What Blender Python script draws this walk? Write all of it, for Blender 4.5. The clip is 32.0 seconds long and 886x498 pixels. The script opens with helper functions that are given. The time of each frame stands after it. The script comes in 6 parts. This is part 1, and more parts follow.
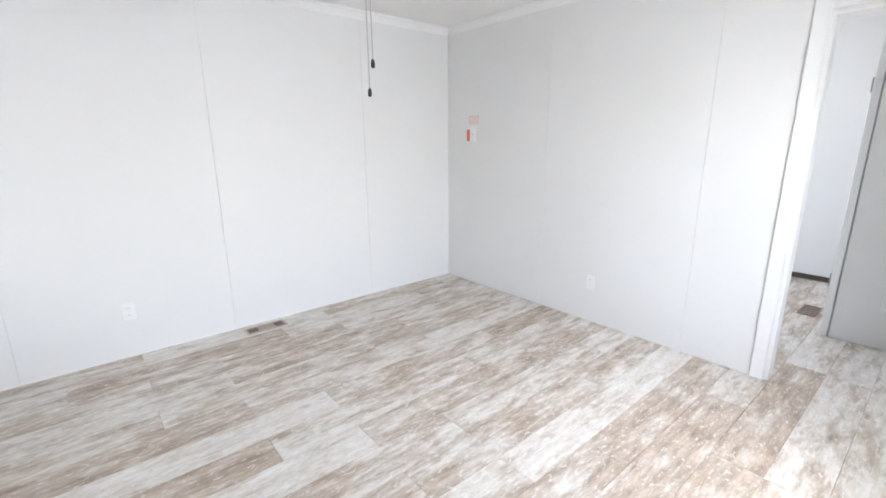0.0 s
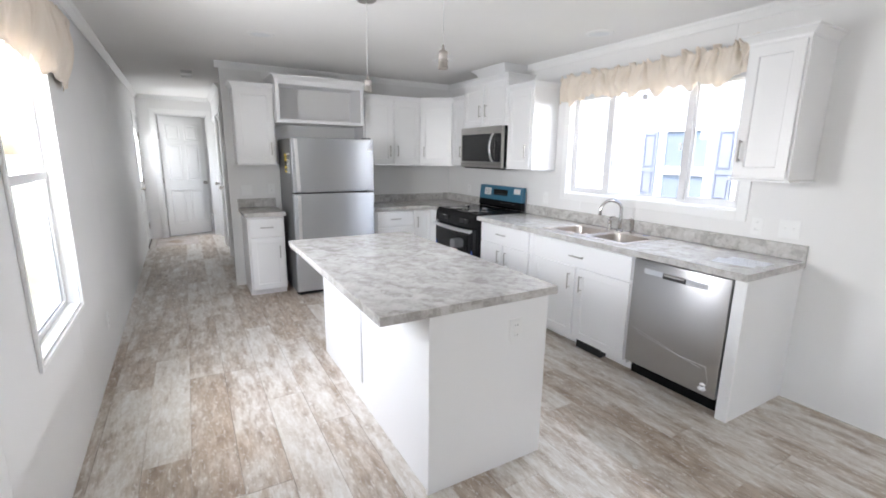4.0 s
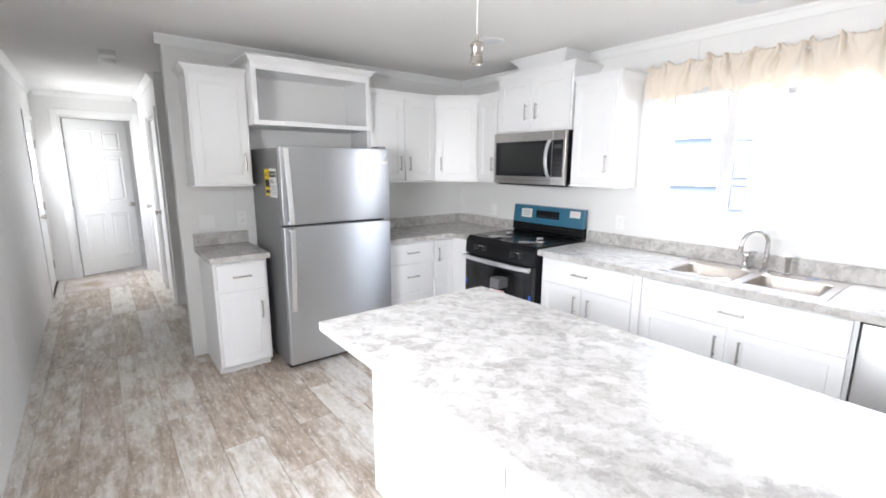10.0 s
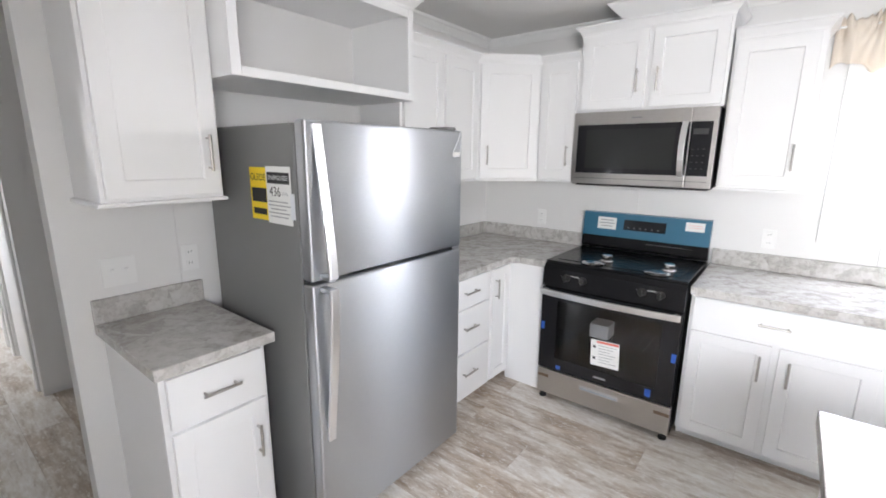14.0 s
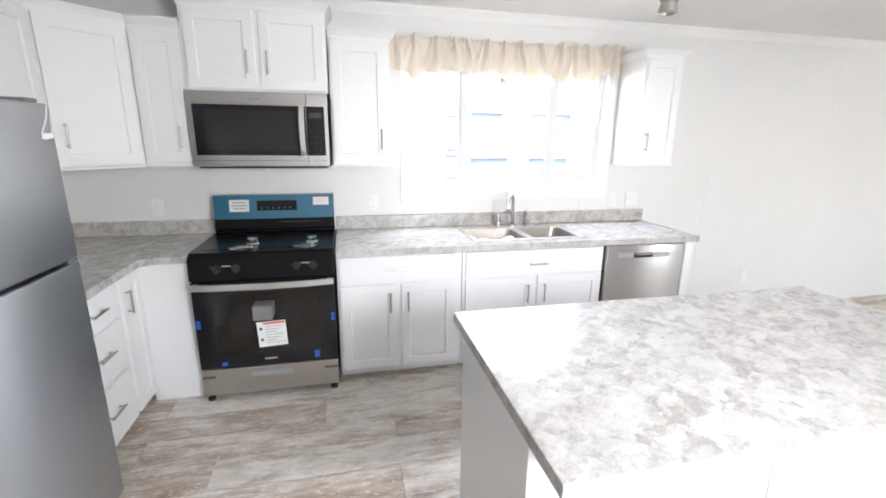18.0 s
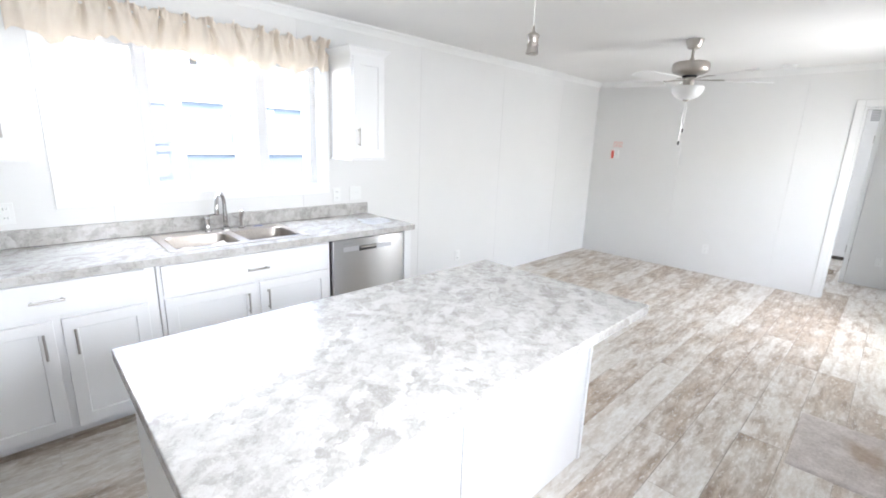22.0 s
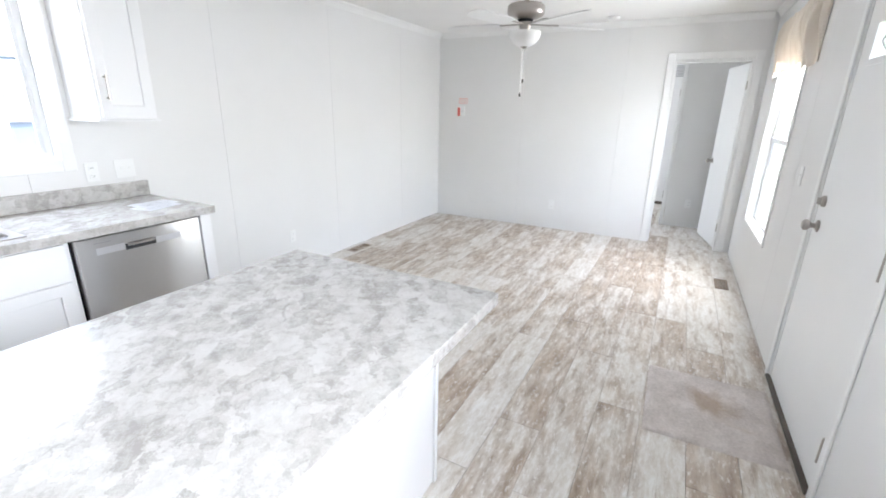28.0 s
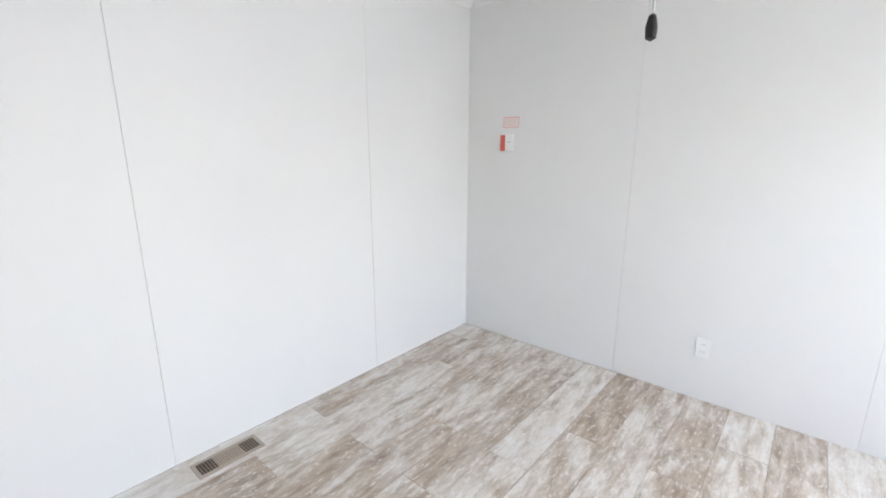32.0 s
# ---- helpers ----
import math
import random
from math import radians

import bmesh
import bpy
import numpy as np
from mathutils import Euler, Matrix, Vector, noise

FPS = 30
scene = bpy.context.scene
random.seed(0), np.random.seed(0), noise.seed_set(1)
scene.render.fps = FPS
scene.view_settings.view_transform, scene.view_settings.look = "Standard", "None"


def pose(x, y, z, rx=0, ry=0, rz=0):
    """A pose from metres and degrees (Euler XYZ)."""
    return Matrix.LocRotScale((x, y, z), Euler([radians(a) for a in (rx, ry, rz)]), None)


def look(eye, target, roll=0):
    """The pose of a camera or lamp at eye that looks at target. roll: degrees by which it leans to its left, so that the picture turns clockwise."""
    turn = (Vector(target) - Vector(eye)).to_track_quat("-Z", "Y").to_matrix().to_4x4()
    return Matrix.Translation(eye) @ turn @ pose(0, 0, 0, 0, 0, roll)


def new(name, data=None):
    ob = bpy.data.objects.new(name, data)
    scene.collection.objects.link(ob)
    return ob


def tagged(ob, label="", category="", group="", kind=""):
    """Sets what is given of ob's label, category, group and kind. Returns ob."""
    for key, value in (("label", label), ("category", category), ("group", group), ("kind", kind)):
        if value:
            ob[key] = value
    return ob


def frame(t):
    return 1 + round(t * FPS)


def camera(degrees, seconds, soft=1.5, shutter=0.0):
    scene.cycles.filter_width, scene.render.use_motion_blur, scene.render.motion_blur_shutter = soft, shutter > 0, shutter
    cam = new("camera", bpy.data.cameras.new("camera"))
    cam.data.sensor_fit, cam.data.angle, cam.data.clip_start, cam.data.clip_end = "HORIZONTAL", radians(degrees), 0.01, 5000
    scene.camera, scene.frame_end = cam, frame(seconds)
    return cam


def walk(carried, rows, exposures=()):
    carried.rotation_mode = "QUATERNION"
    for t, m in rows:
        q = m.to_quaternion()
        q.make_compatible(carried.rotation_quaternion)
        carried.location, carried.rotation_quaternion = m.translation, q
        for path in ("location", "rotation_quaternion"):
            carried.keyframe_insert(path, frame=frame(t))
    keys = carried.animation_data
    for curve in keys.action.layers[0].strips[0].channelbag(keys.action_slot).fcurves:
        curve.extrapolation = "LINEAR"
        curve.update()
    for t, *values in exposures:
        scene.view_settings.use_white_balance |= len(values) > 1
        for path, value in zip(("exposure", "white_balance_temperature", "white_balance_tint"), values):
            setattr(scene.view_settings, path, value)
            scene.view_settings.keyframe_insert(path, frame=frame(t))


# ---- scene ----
cam = camera(90.6, 32.0, 1.8)
PATH = [
    (0, (-2.969, -3.401, 1.403), (-1.712, -1.924, 0.917), -0.4),
    (0.5, (-2.893, -3.258, 1.423), (-1.88, -1.593, 0.973), -0.8),
    (1, (-2.826, -3.003, 1.441), (-2.273, -1.13, 1.01), 0.5),
    (1.5, (-2.848, -2.906, 1.451), (-2.887, -0.943, 1.071), 1.1),
    (2, (-2.715, -2.946, 1.469), (-3.604, -1.205, 1.049), 1.4),
    (2.5, (-2.701, -3.082, 1.475), (-4.173, -1.793, 1.057), 1.3),
    (3, (-2.684, -3.134, 1.466), (-4.363, -2.133, 1.043), 1.1),
    (3.5, (-2.752, -3.152, 1.474), (-4.472, -2.22, 1.061), 0.8),
    (5.5, (-3.132, -3.257, 1.493), (-4.656, -2.03, 1.078), 0.9),
    (6, (-3.208, -3.201, 1.513), (-4.822, -2.077, 1.149), 0.6),
    (6.5, (-3.275, -3.192, 1.508), (-4.946, -2.149, 1.161), 0.3),
    (7, (-3.405, -3.248, 1.512), (-5.061, -2.183, 1.164), 0.4),
    (7.5, (-3.518, -3.31, 1.516), (-5.124, -2.172, 1.163), 0.3),
    (8, (-3.596, -3.343, 1.511), (-5.142, -2.128, 1.148), 0.2),
    (8.5, (-3.706, -3.319, 1.5), (-5.202, -2.042, 1.138), 0.4),
    (9, (-3.892, -3.249, 1.499), (-5.396, -1.98, 1.142), 0.4),
    (9.5, (-4.093, -3.218, 1.507), (-5.629, -1.992, 1.136), 0.4),
    (10, (-4.369, -3.258, 1.516), (-5.918, -2.049, 1.143), 0.3),
    (10.5, (-4.635, -3.278, 1.524), (-6.185, -2.07, 1.153), 0.2),
    (11, (-4.896, -3.213, 1.535), (-6.449, -2.008, 1.17), 0.3),
    (11.5, (-5.142, -3.181, 1.532), (-6.693, -1.969, 1.181), 0.5),
    (12, (-5.432, -3.25, 1.521), (-6.959, -2.008, 1.169), 0.6),
    (12.5, (-5.667, -3.276, 1.504), (-7.103, -1.94, 1.113), 0.7),
    (13, (-5.873, -3.195, 1.495), (-7.23, -1.795, 1.05), 0.9),
    (13.5, (-6.034, -3.122, 1.511), (-7.36, -1.692, 1.068), 0.7),
    (15.5, (-6.476, -3.248, 1.586), (-6.912, -1.336, 1.192), 0.3),
    (16, (-6.491, -3.275, 1.573), (-6.696, -1.328, 1.162), 0.4),
    (16.5, (-6.495, -3.286, 1.573), (-6.509, -1.335, 1.131), 0.4),
    (17, (-6.485, -3.281, 1.563), (-6.334, -1.341, 1.1), 0.5),
    (17.5, (-6.465, -3.271, 1.546), (-6.172, -1.349, 1.073), 0.5),
    (18, (-6.443, -3.259, 1.546), (-6.019, -1.367, 1.056), 0.7),
    (18.5, (-6.405, -3.247, 1.536), (-5.856, -1.388, 1.041), 0.9),
    (19, (-6.368, -3.236, 1.516), (-5.68, -1.422, 1.03), 1.0),
    (19.5, (-6.338, -3.224, 1.513), (-5.506, -1.471, 1.03), 1.3),
    (20, (-6.304, -3.216, 1.514), (-5.338, -1.531, 1.036), 1.5),
    (20.5, (-6.276, -3.208, 1.511), (-5.189, -1.598, 1.036), 1.6),
    (21, (-6.244, -3.213, 1.51), (-5.049, -1.68, 1.037), 1.8),
    (21.5, (-6.21, -3.227, 1.518), (-4.93, -1.765, 1.045), 2.0),
    (22, (-6.18, -3.237, 1.518), (-4.821, -1.848, 1.046), 2.0),
    (22.5, (-6.154, -3.236, 1.513), (-4.711, -1.931, 1.046), 2.3),
    (23, (-6.131, -3.241, 1.514), (-4.612, -2.027, 1.049), 2.3),
    (23.5, (-6.109, -3.245, 1.506), (-4.521, -2.117, 1.049), 2.3),
    (24, (-6.091, -3.238, 1.496), (-4.441, -2.203, 1.044), 2.4),
    (24.5, (-6.074, -3.228, 1.49), (-4.371, -2.283, 1.035), 2.5),
    (25, (-6.06, -3.227, 1.489), (-4.324, -2.349, 1.023), 2.4),
    (25.5, (-6.043, -3.232, 1.489), (-4.287, -2.398, 1.015), 2.3),
    (27.5, (-5.758, -3.17, 1.474), (-4.064, -2.285, 0.887), 1.3),
    (28, (-5.599, -3.06, 1.454), (-3.913, -2.17, 0.85), 1.1),
    (28.5, (-5.321, -2.921, 1.471), (-3.583, -2.116, 0.896), 1.1),
    (29, (-4.997, -2.874, 1.449), (-3.228, -2.132, 0.883), 0.5),
    (29.5, (-4.607, -2.829, 1.414), (-2.872, -2.013, 0.847), 0.4),
    (30, (-4.27, -2.68, 1.42), (-2.588, -1.715, 0.932), 1.5),
    (30.5, (-3.884, -2.614, 1.433), (-2.249, -1.551, 0.99), 1.7),
    (31, (-3.438, -2.508, 1.462), (-1.857, -1.378, 0.987), 0.7),
    (31.5, (-3.041, -2.271, 1.424), (-1.502, -1.082, 0.956), -0.4),
    (32, (-2.676, -2.038, 1.43), (-1.196, -0.776, 0.964), 0.1),
]
walk(cam, [(t, look(eye, target, roll)) for t, eye, target, roll in PATH],
     exposures=[(0.0, 3.28, 6220, 12), (1.0, 3.4, 6220, 12), (2.0, 3.25, 6380, 13), (3.0, 3.02, 6400, 13), (6.0, 2.9, 6450, 12), (9.0, 3.3, 6450, 12), (12.0, 3.42, 6500, 14), (16.0, 3.28, 6550, 13), (20.0, 3.3, 6450, 12), (23.0, 3.3, 6250, 11), (28.0, 3.26, 6240, 11), (30.0, 3.36, 6240, 12), (32.0, 3.28, 6240, 12)])

# ---------- light ----------
world = bpy.data.worlds.new("sky")
scene.world = world
world.use_nodes = True
wn = world.node_tree
sky = wn.nodes.new("ShaderNodeTexSky")
sky.sky_type = 'NISHITA'
sky.sun_disc = False
sky.sun_elevation = radians(66)
sky.sun_rotation = radians(197)
sky.air_density, sky.dust_density, sky.ozone_density = 1.2, 3.0, 1.0
wn.links.new(sky.outputs[0], wn.nodes["Background"].inputs[0])
wn.nodes["Background"].inputs[1].default_value = 0.15

sun = new("sun", bpy.data.lights.new("sun", 'SUN'))
sun.data.energy, sun.data.angle, sun.data.color = 1.2, radians(10), (1.0, 0.96, 0.9)
sun.matrix_world = look((-3, -9, 21.3), (0, 0, 0))


def window_light(name, m, w, h, watts, spread=180, color=(0.96, 0.98, 1.0)):
    """Sky light entering through an opening; the lamp shines along -z of m."""
    d = bpy.data.lights.new(name, 'AREA')
    d.shape, d.size, d.size_y, d.energy, d.color, d.spread = 'RECTANGLE', w, h, watts, color, radians(spread)
    ob = new(name, d)
    ob.matrix_world = m
    return ob


NL, SL1, SL2 = 4.4, 5.3, 6.2
window_light("sky_light_kitchen", look((-5.19, 0.28, 2.0), (-5.19, -2.4, 1.0)), 1.5, 0.14, NL)
window_light("sky_light_dining", look((-5.40, -3.92, 1.58), (-6.5, 0, 1.0)), 0.82, 0.66, SL1, 140)
window_light("sky_light_living", look((-1.21, -3.87, 1.60), (-2.9, -0.5, 0.7)), 0.94, 0.58, SL2)
window_light("sky_light_back_door", look((-11.4, -3.97, 1.5), (-10.9, -1.5, 0.4)), 0.5, 0.8, 3.0)
# fill lamp added to brighten the bedroom passage; no window is known there
window_light("added_fill_bedroom", look((1.5, -0.96, 1.35), (1.5, -4, 1.1)), 0.95, 1.05, 2.8)
# fill lamp added to light the room past the hall, from an invented opening
window_light("added_fill_far_room", look((-15.17, -1.8, 1.35), (-12, -2.6, 1.0)), 1.1, 1.05, 2.4)

# ---------- plan ----------
H = 2.41            # ceiling
YHALL = -2.715      # hall side of the kitchen partition
XW = -8.20          # kitchen west wall
XHE = -11.90        # end of the hall
TH = 0.10
SKEW = math.atan(0.0115)
MS = Matrix.Translation((0, -3.685, 0)) @ Matrix.Rotation(SKEW, 4, 'Z')   # front wall: x along it, y = 0 its inner face


def ys(x):
    return -3.685 + 0.0115 * x


# ---------- mesh helpers ----------
def part(name, bm, mat, parent=None, label="", smooth=False, angle=0.6):
    me = bpy.data.meshes.new(name)
    if smooth:
        for f in bm.faces:
            f.smooth = True
        for e in bm.edges:
            if len(e.link_faces) == 2 and e.calc_face_angle(0) > angle:
                e.smooth = False
    bm.normal_update()
    bm.to_mesh(me)
    bm.free()
    mats = mat if isinstance(mat, (list, tuple)) else [mat]
    for m in mats:
        me.materials.append(m)
    ob = new(name, me)
    if parent is not None:
        ob.parent = parent
    if label:
        ob["label"] = label
    return ob


def thing(name, label, category, m=None, group="", kind=""):
    ob = new(name)
    ob.empty_display_size = 0.1
    if m is not None:
        ob.matrix_basis = m
    return tagged(ob, label, category, group, kind)


def at(x, y, z=0.0, rz=0.0):
    return pose(x, y, z, 0, 0, rz)


def add_box(bm, x0, x1, y0, y1, z0, z1, bevel=0.0, seg=1):
    x0, x1 = min(x0, x1), max(x0, x1)
    y0, y1 = min(y0, y1), max(y0, y1)
    z0, z1 = min(z0, z1), max(z0, z1)
    vs = [bm.verts.new(p) for p in ((x0, y0, z0), (x1, y0, z0), (x1, y1, z0), (x0, y1, z0),
                                    (x0, y0, z1), (x1, y0, z1), (x1, y1, z1), (x0, y1, z1))]
    fs = [bm.faces.new([vs[i] for i in q]) for q in
          ((3, 2, 1, 0), (4, 5, 6, 7), (0, 1, 5, 4), (1, 2, 6, 5), (2, 3, 7, 6), (3, 0, 4, 7))]
    if bevel > 0:
        es = list({e for f in fs for e in f.edges})
        bmesh.ops.bevel(bm, geom=es, offset=bevel, segments=seg, affect='EDGES', profile=0.5)
    return bm


def box(x0, x1, y0, y1, z0, z1, bevel=0.0, seg=1):
    return add_box(bmesh.new(), x0, x1, y0, y1, z0, z1, bevel, seg)


def add_tube(bm, pts, r, seg=10, cap=True):
    """A round bar through the points; r is one radius or one for each point."""
    pts = [Vector(p) for p in pts]
    rs = r if isinstance(r, (list, tuple)) else [r] * len(pts)
    rings, up = [], None
    for i, p in enumerate(pts):
        a = pts[max(i - 1, 0)]
        b = pts[min(i + 1, len(pts) - 1)]
        d = (b - a).normalized()
        if up is None:
            up = Vector((0, 0, 1)) if abs(d.z) < 0.9 else Vector((1, 0, 0))
        s = d.cross(up).normalized()
        u = s.cross(d).normalized()
        up = u
        rings.append([bm.verts.new(p + rs[i] * (math.cos(2 * math.pi * k / seg) * s + math.sin(2 * math.pi * k / seg) * u)) for k in range(seg)])
    for r0, r1 in zip(rings, rings[1:]):
        for k in range(seg):
            bm.faces.new((r0[k], r0[(k + 1) % seg], r1[(k + 1) % seg], r1[k]))
    if cap:
        bm.faces.new(rings[0][::-1])
        bm.faces.new(rings[-1])
    return bm


def tube(pts, r, seg=10, cap=True):
    return add_tube(bmesh.new(), pts, r, seg, cap)


def add_lathe(bm, profile, seg=32, center=(0, 0, 0)):
    """A turned shape from (radius, z) pairs round the z axis."""
    cx, cy, cz = center
    rings = []
    for r, z in profile:
        if r < 1e-5:
            rings.append([bm.verts.new((cx, cy, cz + z))])
        else:
            rings.append([bm.verts.new((cx + r * math.cos(2 * math.pi * k / seg), cy + r * math.sin(2 * math.pi * k / seg), cz + z)) for k in range(seg)])
    for a, b in zip(rings, rings[1:]):
        for k in range(seg):
            k2 = (k + 1) % seg
            if len(a) == 1 and len(b) > 1:
                bm.faces.new((a[0], b[k2], b[k]))
            elif len(b) == 1 and len(a) > 1:
                bm.faces.new((a[k], a[k2], b[0]))
            elif len(a) > 1:
                bm.faces.new((a[k], a[k2], b[k2], b[k]))
    bmesh.ops.recalc_face_normals(bm, faces=bm.faces[:])
    return bm


def lathe(profile, seg=32, center=(0, 0, 0)):
    return add_lathe(bmesh.new(), profile, seg, center)


def add_prism(bm, outline, y0, y1, axis='y'):
    """An outline of (a, b) pairs drawn out from y0 to y1. axis y: (x, z); x: (y, z); z: (x, y)."""
    def p(a, b, c):
        return {'y': (a, c, b), 'x': (c, a, b), 'z': (a, b, c)}[axis]
    v0 = [bm.verts.new(p(a, b, y0)) for a, b in outline]
    v1 = [bm.verts.new(p(a, b, y1)) for a, b in outline]
    n = len(outline)
    bm.faces.new(v0)
    bm.faces.new(v1[::-1])
    for i in range(n):
        bm.faces.new((v0[i], v0[(i + 1) % n], v1[(i + 1) % n], v1[i]))
    bmesh.ops.recalc_face_normals(bm, faces=bm.faces[:])
    return bm


def prism(outline, y0, y1, axis='y'):
    return add_prism(bmesh.new(), outline, y0, y1, axis)


def flared(x0, x1, y0, y1, levels, left=True, right=True):
    """A cornice: a rectangle that widens to the front (-y) and the sides level by level of (z, overhang)."""
    bm = bmesh.new()
    rings = []
    for z, e in levels:
        a, b = x0 - (e if left else 0), x1 + (e if right else 0)
        rings.append([bm.verts.new(p) for p in ((a, y0 - e, z), (b, y0 - e, z), (b, y1, z), (a, y1, z))])
    for r0, r1 in zip(rings, rings[1:]):
        for k in range(4):
            bm.faces.new((r0[k], r0[(k + 1) % 4], r1[(k + 1) % 4], r1[k]))
    bm.faces.new(rings[0][::-1])
    bm.faces.new(rings[-1])
    bmesh.ops.recalc_face_normals(bm, faces=bm.faces[:])
    return bm


def holes_rects(u0, u1, v0, v1, holes):
    cuts = sorted({u0, u1, *[min(max(c, u0), u1) for h in holes for c in h[:2]]})
    out = []
    for a, b in zip(cuts, cuts[1:]):
        if b - a < 1e-5:
            continue
        mid, v = (a + b) / 2, v0
        for h in sorted([h for h in holes if h[0] < mid < h[1]], key=lambda q: q[2]):
            if h[2] > v + 1e-5:
                out.append((a, b, v, h[2]))
            v = max(v, h[3])
        if v < v1 - 1e-5:
            out.append((a, b, v, v1))
    return out


def plate(u0, u1, v0, v1, holes, d0, d1, axis='z', bm=None):
    """One connected slab with rectangular holes. axis z: (x, y) by z; axis y: (x, z) by y."""
    bm = bm or bmesh.new()
    us = sorted({u0, u1, *[c for h in holes for c in h[:2] if u0 < c < u1]})
    vs = sorted({v0, v1, *[c for h in holes for c in h[2:] if v0 < c < v1]})
    made = {}

    def vert(i, j, d):
        if (i, j, d) not in made:
            made[i, j, d] = bm.verts.new((us[i], vs[j], (d0, d1)[d]) if axis == 'z' else (us[i], (d0, d1)[d], vs[j]))
        return made[i, j, d]

    def solid(i, j):
        if not (0 <= i < len(us) - 1 and 0 <= j < len(vs) - 1):
            return False
        a, c = (us[i] + us[i + 1]) / 2, (vs[j] + vs[j + 1]) / 2
        return not any(h[0] < a < h[1] and h[2] < c < h[3] for h in holes)

    new_faces = []
    for i in range(len(us) - 1):
        for j in range(len(vs) - 1):
            if not solid(i, j):
                continue
            for d in (0, 1):
                q = [vert(i, j, d), vert(i + 1, j, d), vert(i + 1, j + 1, d), vert(i, j + 1, d)]
                new_faces.append(bm.faces.new(q if d else q[::-1]))
            for di, dj, p, r in ((0, -1, (i, j), (i + 1, j)), (1, 0, (i + 1, j), (i + 1, j + 1)), (0, 1, (i + 1, j + 1), (i, j + 1)), (-1, 0, (i, j + 1), (i, j))):
                if not solid(i + di, j + dj):
                    new_faces.append(bm.faces.new((vert(*p, 0), vert(*r, 0), vert(*r, 1), vert(*p, 1))))
    bmesh.ops.recalc_face_normals(bm, faces=new_faces)
    return bm


# ---------- materials ----------
def material(name, color=(0.8, 0.8, 0.8), rough=0.5, metal=0.0, spec=0.5, coat=0.0):
    m = bpy.data.materials.new(name)
    m.use_nodes = True
    b = m.node_tree.nodes["Principled BSDF"]
    b.inputs["Base Color"].default_value = (*color, 1)
    b.inputs["Roughness"].default_value = rough
    b.inputs["Metallic"].default_value = metal
    b.inputs["Specular IOR Level"].default_value = spec
    b.inputs["Coat Weight"].default_value = coat
    return m


class Nodes:
    """Shortcuts for wiring a material."""
    def __init__(self, m):
        self.t = m.node_tree
        self.b = self.t.nodes["Principled BSDF"]

    def add(self, kind, **props):
        n = self.t.nodes.new(kind)
        for k, v in props.items():
            if k in n.inputs:
                n.inputs[k].default_value = v
        return n

    def link(self, a, b):
        self.t.links.new(a, b)

    def place(self, scale=(1, 1, 1), rot=(0, 0, 0), shift=None):
        g = self.t.nodes.new("ShaderNodeNewGeometry")
        mp = self.t.nodes.new("ShaderNodeMapping")
        mp.inputs["Scale"].default_value = scale
        mp.inputs["Rotation"].default_value = rot
        self.link(g.outputs["Position"], mp.inputs["Vector"])
        if shift is not None:
            self.link(shift, mp.inputs["Location"])
        return mp.outputs[0]

    def noise(self, vec, scale, detail=4.0, rough=0.55, dist=0.0):
        n = self.add("ShaderNodeTexNoise", Scale=scale, Detail=detail, Roughness=rough, Distortion=dist)
        self.link(vec, n.inputs["Vector"])
        return n.outputs["Fac"]

    def ramp(self, fac, stops):
        r = self.t.nodes.new("ShaderNodeValToRGB")
        e = r.color_ramp.elements
        while len(e) < len(stops):
            e.new(0.5)
        for s, (p, c) in zip(e, stops):
            s.position, s.color = p, (*c, 1) if len(c) == 3 else c
        self.link(fac, r.inputs[0])
        return r.outputs[0]

    def mix(self, fac, a, b, mode='MIX'):
        n = self.t.nodes.new("ShaderNodeMix")
        n.data_type, n.blend_type = 'RGBA', mode
        for sock, v in ((n.inputs[0], fac), (n.inputs[6], a), (n.inputs[7], b)):
            if hasattr(v, "is_linked"):
                self.link(v, sock)
            else:
                sock.default_value = v if not isinstance(v, tuple) or len(v) == 4 else (*v, 1)
        return n.outputs[2]

    def math(self, op, a, b=0.0):
        n = self.t.nodes.new("ShaderNodeMath")
        n.operation = op
        for sock, v in ((n.inputs[0], a), (n.inputs[1], b)):
            if hasattr(v, "is_linked"):
                self.link(v, sock)
            else:
                sock.default_value = v
        return n.outputs[0]

    def bump(self, h, strength=0.2, dist=0.002):
        n = self.add("ShaderNodeBump", Strength=strength, Distance=dist)
        self.link(h, n.inputs["Height"])
        self.link(n.outputs[0], self.b.inputs["Normal"])

    def color(self, c):
        self.link(c, self.b.inputs["Base Color"])

    def rough(self, fac, lo, hi):
        n = self.add("ShaderNodeMapRange")
        n.inputs[3].default_value, n.inputs[4].default_value = lo, hi
        self.link(fac, n.inputs[0])
        self.link(n.outputs[0], self.b.inputs["Roughness"])


def painted(name, color, rough, vary=0.03, grain=60.0, bump=0.08, scale=(1, 1, 1), spec=0.5):
    """Paint or vinyl facing with faint clouding and fine relief."""
    m = material(name, color, rough, spec=spec)
    n = Nodes(m)
    cloud = n.noise(n.place(), 1.3, 3.0)
    fine = n.noise(n.place(scale), grain, 3.0)
    lo = tuple(max(c - vary, 0) for c in color)
    hi = tuple(min(c + vary * 0.6, 0.95) for c in color)
    n.color(n.ramp(cloud, [(0.3, lo), (0.7, hi)]))
    n.rough(fine, max(rough - 0.08, 0.05), min(rough + 0.08, 1.0))
    n.bump(fine, bump, 0.001)
    return m


